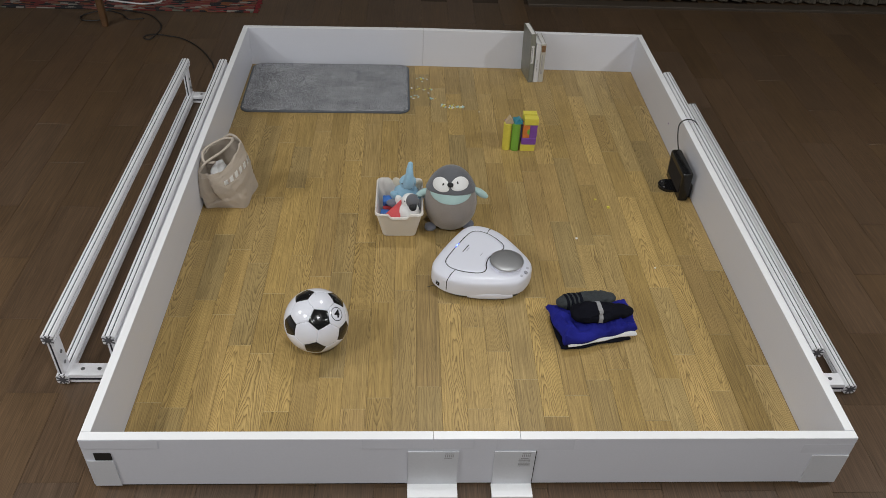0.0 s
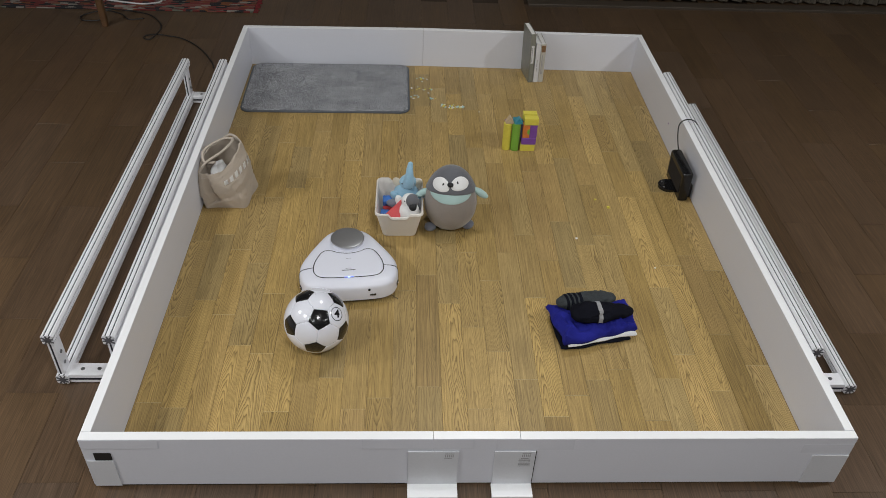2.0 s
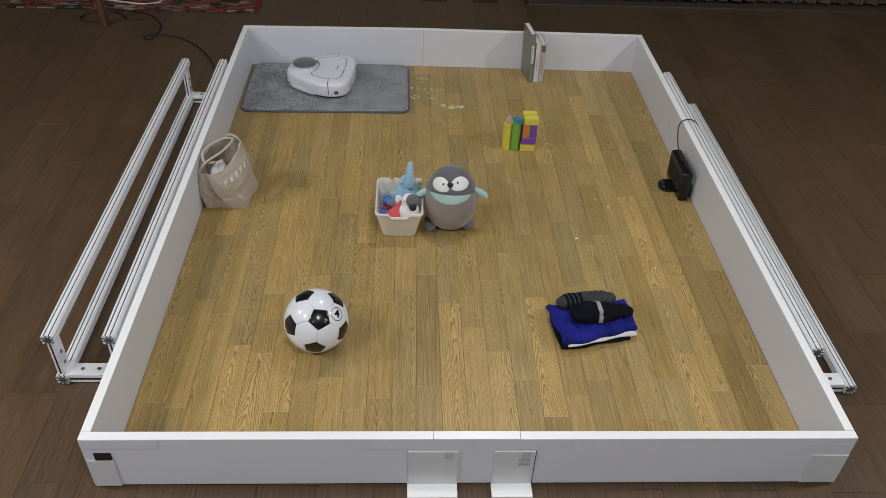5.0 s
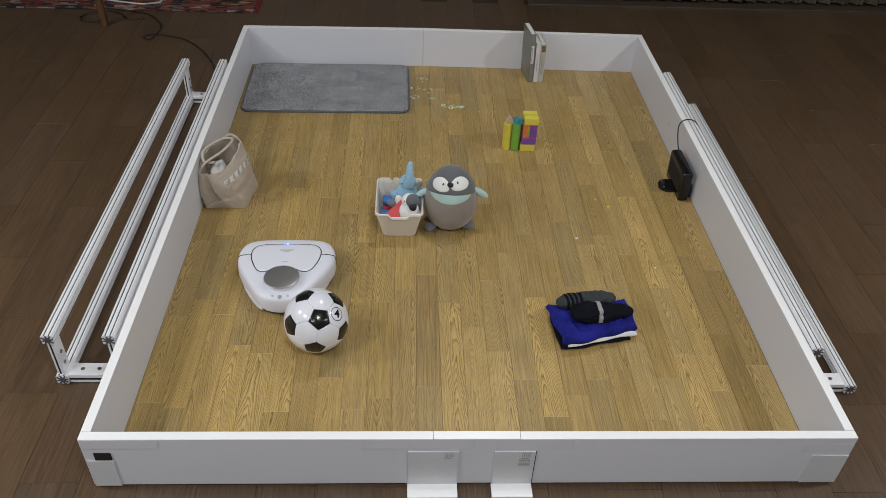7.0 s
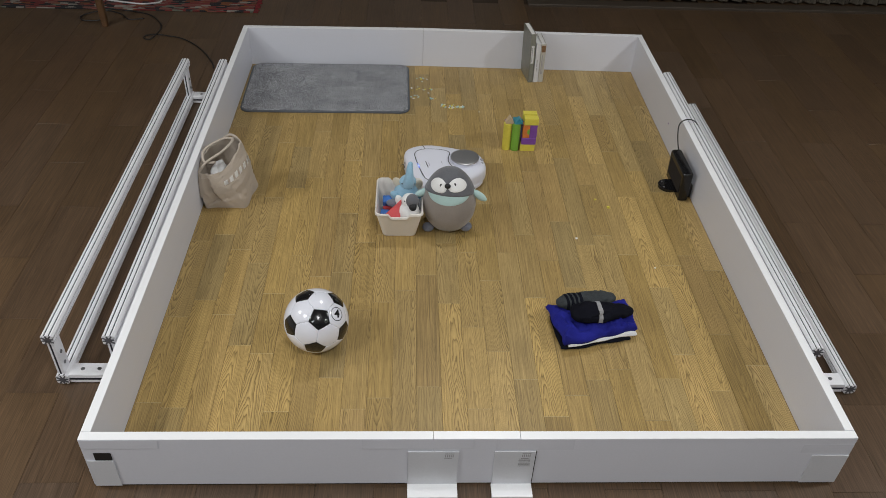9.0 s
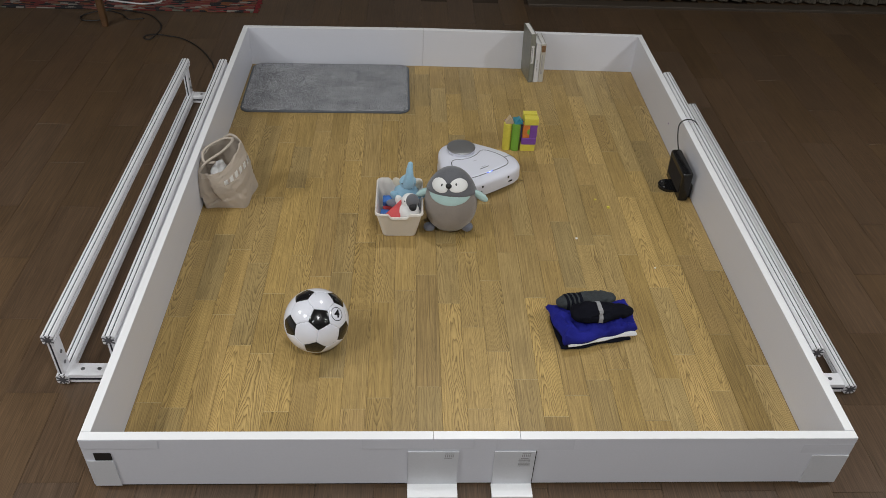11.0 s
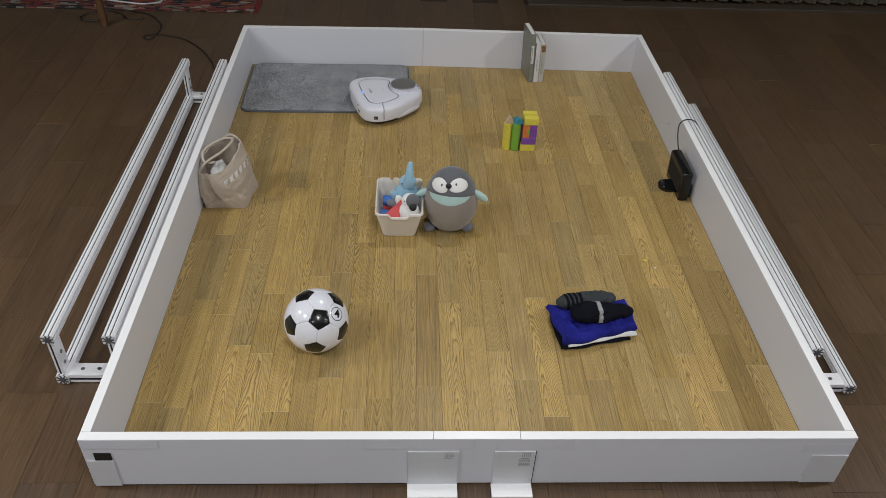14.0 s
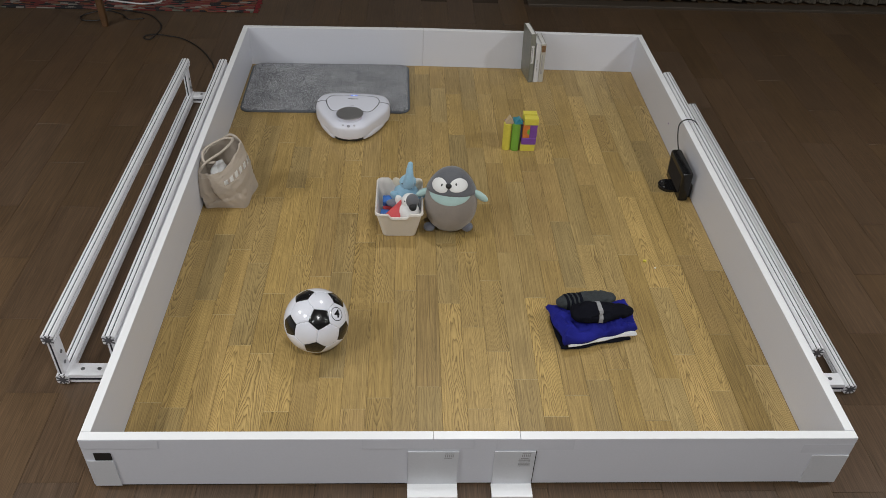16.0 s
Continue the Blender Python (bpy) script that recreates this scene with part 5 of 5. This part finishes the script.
        for i, (v, o) in enumerate(flank):
            e = math.sin(math.pi * (i + 0.5) / len(flank))
            rows.append([v + o * d + Vector((0, 0, z)) for d, z in ((-0.012, 0.0120), (-0.0050 + 0.0062 * e, 0.0125), (-0.0040 + 0.0068 * e, 0.0155), (-0.0040 + 0.0062 * e, 0.0180 + 0.014 * e), (-0.0050 + 0.0030 * e, 0.0200 + 0.018 * e), (-0.012, 0.0200 + 0.018 * e))])
        part("side_skirt", loft(rows), M_ROBOT, r, "pearl-white sculpted flank")
        for k in range(3):
            a = radians(20 + 120 * k + (35 if s > 0 else 0))
            bm = tube([(s * 0.128, 0.196, 0.006), (s * 0.128 + 0.050 * math.cos(a), 0.196 + 0.050 * math.sin(a), 0.0026)], 0.0006, 6, 0.0010)
            part("side_brush", bm, M_BRISTLE, r, "thin grey side brush")
        part("drive_wheel", wheel(s * 0.095, 0.070), M_ROBOT_BASE, r, "black rubber drive wheel")
    # dial
    n = 48
    prof = [(0.054, 0.0850), (0.0545, 0.0975), (0.0585, 0.0990), (0.0600, 0.1012)]
    seat = part("dial_base", loft([[Vector((q * math.cos(2 * math.pi * k / n), q * math.sin(2 * math.pi * k / n), z)) for k in range(n)] for q, z in prof]), M_ROBOT, r)
    prof = [(0.0590, 0.1013), (0.0602, 0.1024), (0.0600, 0.1040), (0.0582, 0.1052), (0.0550, 0.1060), (0.040, 0.1074), (0.02, 0.1082), (0.006, 0.1084)]
    dial = part("dial", loft([[Vector((q * math.cos(2 * math.pi * k / n), q * math.sin(2 * math.pi * k / n), z)) for k in range(n)] for q, z in prof]), M_SILVER, r, "brushed silver round dial")
    seat.location = dial.location = (0, 0.003, 0.003)
    for x, y, q in ((0.0, -0.0730, 0.0072), (-0.0250, -0.0680, 0.0050), (0.0250, -0.0680, 0.0050), (-0.042, -0.052, 0.0032)):
        z = 0.0842
        bm = disc(0, 0, -0.002, 0.002, q, 20, 0.0005)
        bm.transform(Matrix.Translation((x, y, z)) @ Matrix.Rotation(radians(14), 4, "X"))
        part("button", bm, M_ROBOT_GREY if q > 0.006 else M_ROBOT_PALE, r, "small grey control button")
    return r


def wheel(x, y):
    bm = disc(0, 0, -0.009, 0.009, 0.017, 24, 0.002)
    bm.transform(Matrix.Translation((x, y, 0.0172)) @ Matrix.Rotation(radians(90), 4, "Y"))
    return bm


build_mat()
build_books()
build_blocks()
build_bin()
ELEPHANT = build_elephant()
build_bear()
build_bin_blocks()
PENGUIN = build_penguin()
build_ball()
build_laundry()
build_bag()
build_dock()
LITTER = build_litter()
build_background()
ROBOT = build_robot()
room_planks()
oak_planks()

def motions():
    def at(t, x, y, z, a):
        """Seconds, the dial's place, the lift on the mat, the heading in degrees."""
        return t, pose(x, y, z, 0, 0, a)
    way = [
        at(0.00, 0.169, 0.819, 0.000, 59),
        at(0.10, 0.185, 0.880, 0.000, 92),
        at(0.20, 0.075, 0.884, 0.000, 95),
        at(0.30, 0.017, 0.971, 0.000, 155),
        at(0.40, -0.030, 0.978, 0.000, 182),
        at(0.50, -0.015, 0.775, 0.000, 182),
        at(0.60, -0.009, 0.460, 0.000, 184),
        at(0.70, 0.052, 0.396, 0.000, 151),
        at(0.80, 0.108, 0.322, 0.000, 100),
        at(0.90, -0.012, 0.309, 0.000, 98),
        at(1.00, -0.068, 0.293, 0.000, 86),
        at(1.10, -0.127, 0.207, 0.000, 23),
        at(1.20, -0.164, 0.197, 0.000, 2),
        at(1.30, -0.167, 0.435, 0.000, 5),
        at(1.40, -0.184, 0.705, 0.000, 2),
        at(1.50, -0.174, 0.753, 0.000, 11),
        at(1.60, -0.092, 0.825, 0.000, 79),
        at(1.70, -0.164, 0.851, 0.000, 99),
        at(1.80, -0.262, 0.849, 0.000, 97),
        at(1.90, -0.300, 0.898, 0.000, 123),
        at(2.00, -0.401, 0.944, 0.000, 185),
        at(2.10, -0.397, 0.926, 0.000, 186),
        at(2.20, -0.328, 0.908, 0.000, 148),
        at(2.30, -0.287, 0.834, 0.000, 100),
        at(2.40, -0.414, 0.822, 0.000, 96),
        at(2.50, -0.491, 0.821, 0.000, 96),
        at(2.60, -0.527, 0.739, 0.000, 36),
        at(2.70, -0.584, 0.713, 0.000, 2),
        at(2.80, -0.588, 0.718, 0.000, -0),
        at(2.90, -0.588, 0.718, 0.000, 1),
        at(3.00, -0.585, 0.910, 0.000, 3),
        at(3.10, -0.602, 1.229, 0.000, 3),
        at(3.20, -0.621, 1.503, 0.000, 4),
        at(3.30, -0.630, 1.744, 0.000, 5),
        at(3.40, -0.640, 1.838, 0.000, 3),
        at(3.50, -0.632, 1.741, 0.000, 4),
        at(3.60, -0.628, 1.722, 0.000, 4),
        at(3.70, -0.639, 1.827, 0.000, 4),
        at(3.80, -0.630, 1.741, 0.000, 4),
        at(3.90, -0.629, 1.699, 0.000, 4),
        at(4.00, -0.639, 1.886, 0.000, 5),
        at(4.10, -0.645, 2.017, 0.008, 4),
        at(4.20, -0.655, 2.138, 0.012, 3),
        at(4.40, -0.665, 2.285, 0.012, 3),
        at(4.70, -0.660, 2.280, 0.012, -20),
        at(4.90, -0.700, 2.300, 0.012, -75),
        at(5.10, -0.700, 2.360, 0.012, -120),
        at(5.30, -0.660, 2.400, 0.012, -178),
        at(5.70, -0.650, 2.410, 0.012, -180),
        at(6.00, -0.650, 2.360, 0.012, -180),
        at(6.10, -0.650, 2.220, 0.012, -179),
        at(6.20, -0.647, 1.970, 0.000, -178),
        at(6.30, -0.642, 1.683, 0.000, -178),
        at(6.40, -0.624, 1.396, 0.000, -177),
        at(6.50, -0.613, 1.186, 0.000, -176),
        at(6.60, -0.601, 0.916, 0.000, -176),
        at(6.70, -0.521, 0.888, 0.000, -220),
        at(6.80, -0.509, 0.825, 0.000, -260),
        at(6.90, -0.538, 0.740, 0.000, -322),
        at(7.00, -0.609, 0.720, 0.000, -359),
        at(7.10, -0.630, 0.726, 0.000, -365),
        at(7.20, -0.588, 0.923, 0.000, -369),
        at(7.30, -0.550, 1.109, 0.000, -378),
        at(7.40, -0.466, 1.106, 0.000, -335),
        at(7.50, -0.522, 1.177, 0.000, -346),
        at(7.60, -0.562, 1.340, 0.000, -369),
        at(7.70, -0.511, 1.498, 0.000, -401),
        at(7.80, -0.363, 1.601, 0.000, -471),
        at(7.90, -0.226, 1.592, 0.000, -505),
        at(8.00, -0.265, 1.520, 0.000, -457),
        at(8.10, -0.169, 1.536, 0.000, -466),
        at(8.20, -0.095, 1.558, 0.000, -491),
        at(8.30, 0.005, 1.574, 0.000, -569),
        at(8.40, 0.039, 1.528, 0.000, -595),
        at(8.50, 0.041, 1.529, 0.000, -596),
        at(8.60, 0.042, 1.530, 0.000, -600),
        at(8.70, 0.044, 1.530, 0.000, -599),
        at(8.80, 0.042, 1.529, 0.000, -598),
        at(8.90, 0.044, 1.530, 0.000, -599),
        at(9.00, 0.056, 1.496, 0.000, -617),
        at(9.10, 0.016, 1.404, 0.000, -687),
        at(9.20, -0.049, 1.434, 0.000, -725),
        at(9.35, -0.050, 1.620, 0.000, -724),
        at(9.50, -0.055, 1.920, 0.000, -723),
        at(9.65, -0.060, 2.150, 0.000, -723),
        at(9.80, -0.060, 2.280, 0.000, -725),
        at(9.95, -0.090, 2.310, 0.000, -780),
        at(10.10, -0.110, 2.360, 0.000, -840),
        at(10.25, -0.030, 2.400, 0.000, -898),
        at(10.45, -0.020, 2.300, 0.000, -898),
        at(10.70, 0.000, 1.950, 0.000, -898),
        at(10.90, 0.020, 1.660, 0.000, -890),
        at(11.10, 0.100, 1.530, 0.000, -835),
        at(11.20, 0.210, 1.500, 0.000, -820),
        at(11.30, 0.293, 1.492, 0.000, -819),
        at(11.40, 0.342, 1.499, 0.000, -825),
        at(11.50, 0.421, 1.575, 0.000, -890),
        at(11.60, 0.429, 1.580, 0.000, -897),
        at(11.70, 0.435, 1.397, 0.000, -902),
        at(11.80, 0.430, 1.098, 0.000, -901),
        at(11.90, 0.350, 1.060, 0.000, -849),
        at(12.00, 0.353, 1.002, 0.000, -817),
        at(12.10, 0.476, 0.989, 0.000, -817),
        at(12.20, 0.512, 0.931, 0.000, -768),
        at(12.30, 0.570, 0.893, 0.000, -728),
        at(12.40, 0.567, 0.893, 0.000, -729),
        at(12.50, 0.570, 0.893, 0.000, -728),
        at(12.60, 0.588, 0.937, 0.000, -721),
        at(12.70, 0.594, 1.255, 0.000, -723),
        at(12.80, 0.598, 1.584, 0.000, -724),
        at(12.90, 0.610, 1.915, 0.000, -723),
        at(13.00, 0.612, 2.051, 0.000, -723),
        at(13.10, 0.518, 2.085, 0.000, -774),
        at(13.20, 0.513, 2.173, 0.000, -832),
        at(13.30, 0.599, 2.251, 0.000, -896),
        at(13.40, 0.630, 2.241, 0.000, -911),
        at(13.50, 0.705, 2.161, 0.000, -978),
        at(13.60, 0.675, 2.141, 0.000, -988),
        at(13.70, 0.362, 2.166, 0.000, -986),
        at(13.80, 0.078, 2.173, 0.000, -986),
        at(13.90, -0.064, 2.164, 0.002, -978),
        at(14.00, -0.207, 2.123, 0.011, -972),
        at(14.10, -0.212, 2.112, 0.010, -970),
        at(14.20, -0.208, 2.113, 0.011, -975),
        at(14.30, -0.211, 2.112, 0.010, -973),
        at(14.40, -0.206, 2.095, 0.009, -978),
        at(14.50, -0.232, 2.002, 0.006, -1038),
        at(14.60, -0.302, 1.977, 0.004, -1081),
        at(14.70, -0.289, 2.155, 0.012, -1075),
        at(14.80, -0.269, 2.199, 0.012, -1065),
        at(14.90, -0.198, 2.263, 0.012, -1000),
        at(15.00, -0.238, 2.283, 0.012, -988),
        at(15.10, -0.279, 2.307, 0.012, -971),
        at(15.20, -0.344, 2.386, 0.012, -917),
        at(15.30, -0.376, 2.390, 0.012, -898),
        at(15.40, -0.373, 2.236, 0.012, -899),
        at(15.50, -0.366, 2.015, 0.000, -904),
        at(15.60, -0.295, 1.952, 0.000, -949),
        at(15.70, -0.298, 1.892, 0.000, -989),
        at(15.80, -0.360, 1.838, 0.000, -1028),
        at(15.90, -0.451, 1.792, 0.000, -1083),
        at(16.00, -0.447, 1.847, 0.000, -1082),
    ]
    walk(ROBOT, way)
    # the penguin is nudged round by the robot behind it
    walk(PENGUIN, [(t, pose(x, y, 0, 0, 0, a)) for t, x, y, a in (
        (0.0, -0.0197, 1.1727, 0.0), (7.7, -0.0197, 1.1727, 0.0), (7.9, -0.0230, 1.1690, -2.0), (8.1, -0.0245, 1.1665, -3.0), (8.3, -0.0245, 1.1650, -4.5),
        (9.0, -0.0245, 1.1640, -4.5), (9.2, -0.0225, 1.1640, -4.5), (10.2, -0.0190, 1.1640, -6.0), (16.0, -0.0190, 1.1640, -6.0))])
    # scraps are still until the robot takes them up, and then ride in it
    for name, when, px, py in (("scattered", 9.60, -0.11, 2.29), ("heaped", 9.50, 0.03, 2.117), ("second", 11.80, 0.593, 1.348), ("third", 11.80, 0.472, 1.084), ("fifth", 10.45, 0.158, 2.071)):
        rows = [(0.0, pose(px, py, 0)), (when, pose(px, py, 0))]
        rows += [(t, m @ pose(0, 0.075, 0.045)) for t, m in way if t > when + 0.04]
        walk(LITTER[name], rows)
    # one crumb is swept aside
    walk(LITTER["near"], [(t, pose(x, y, 0, 0, 0, a)) for t, x, y, a in (
        (0.0, 0.637, 1.293, 0), (11.7, 0.637, 1.293, 0), (11.8, 0.650, 1.15, 40), (11.9, 0.690, 0.99, 60), (12.1, 0.706, 0.952, 70), (12.3, 0.710, 0.949, 70), (16.0, 0.710, 0.949, 70))])


motions()
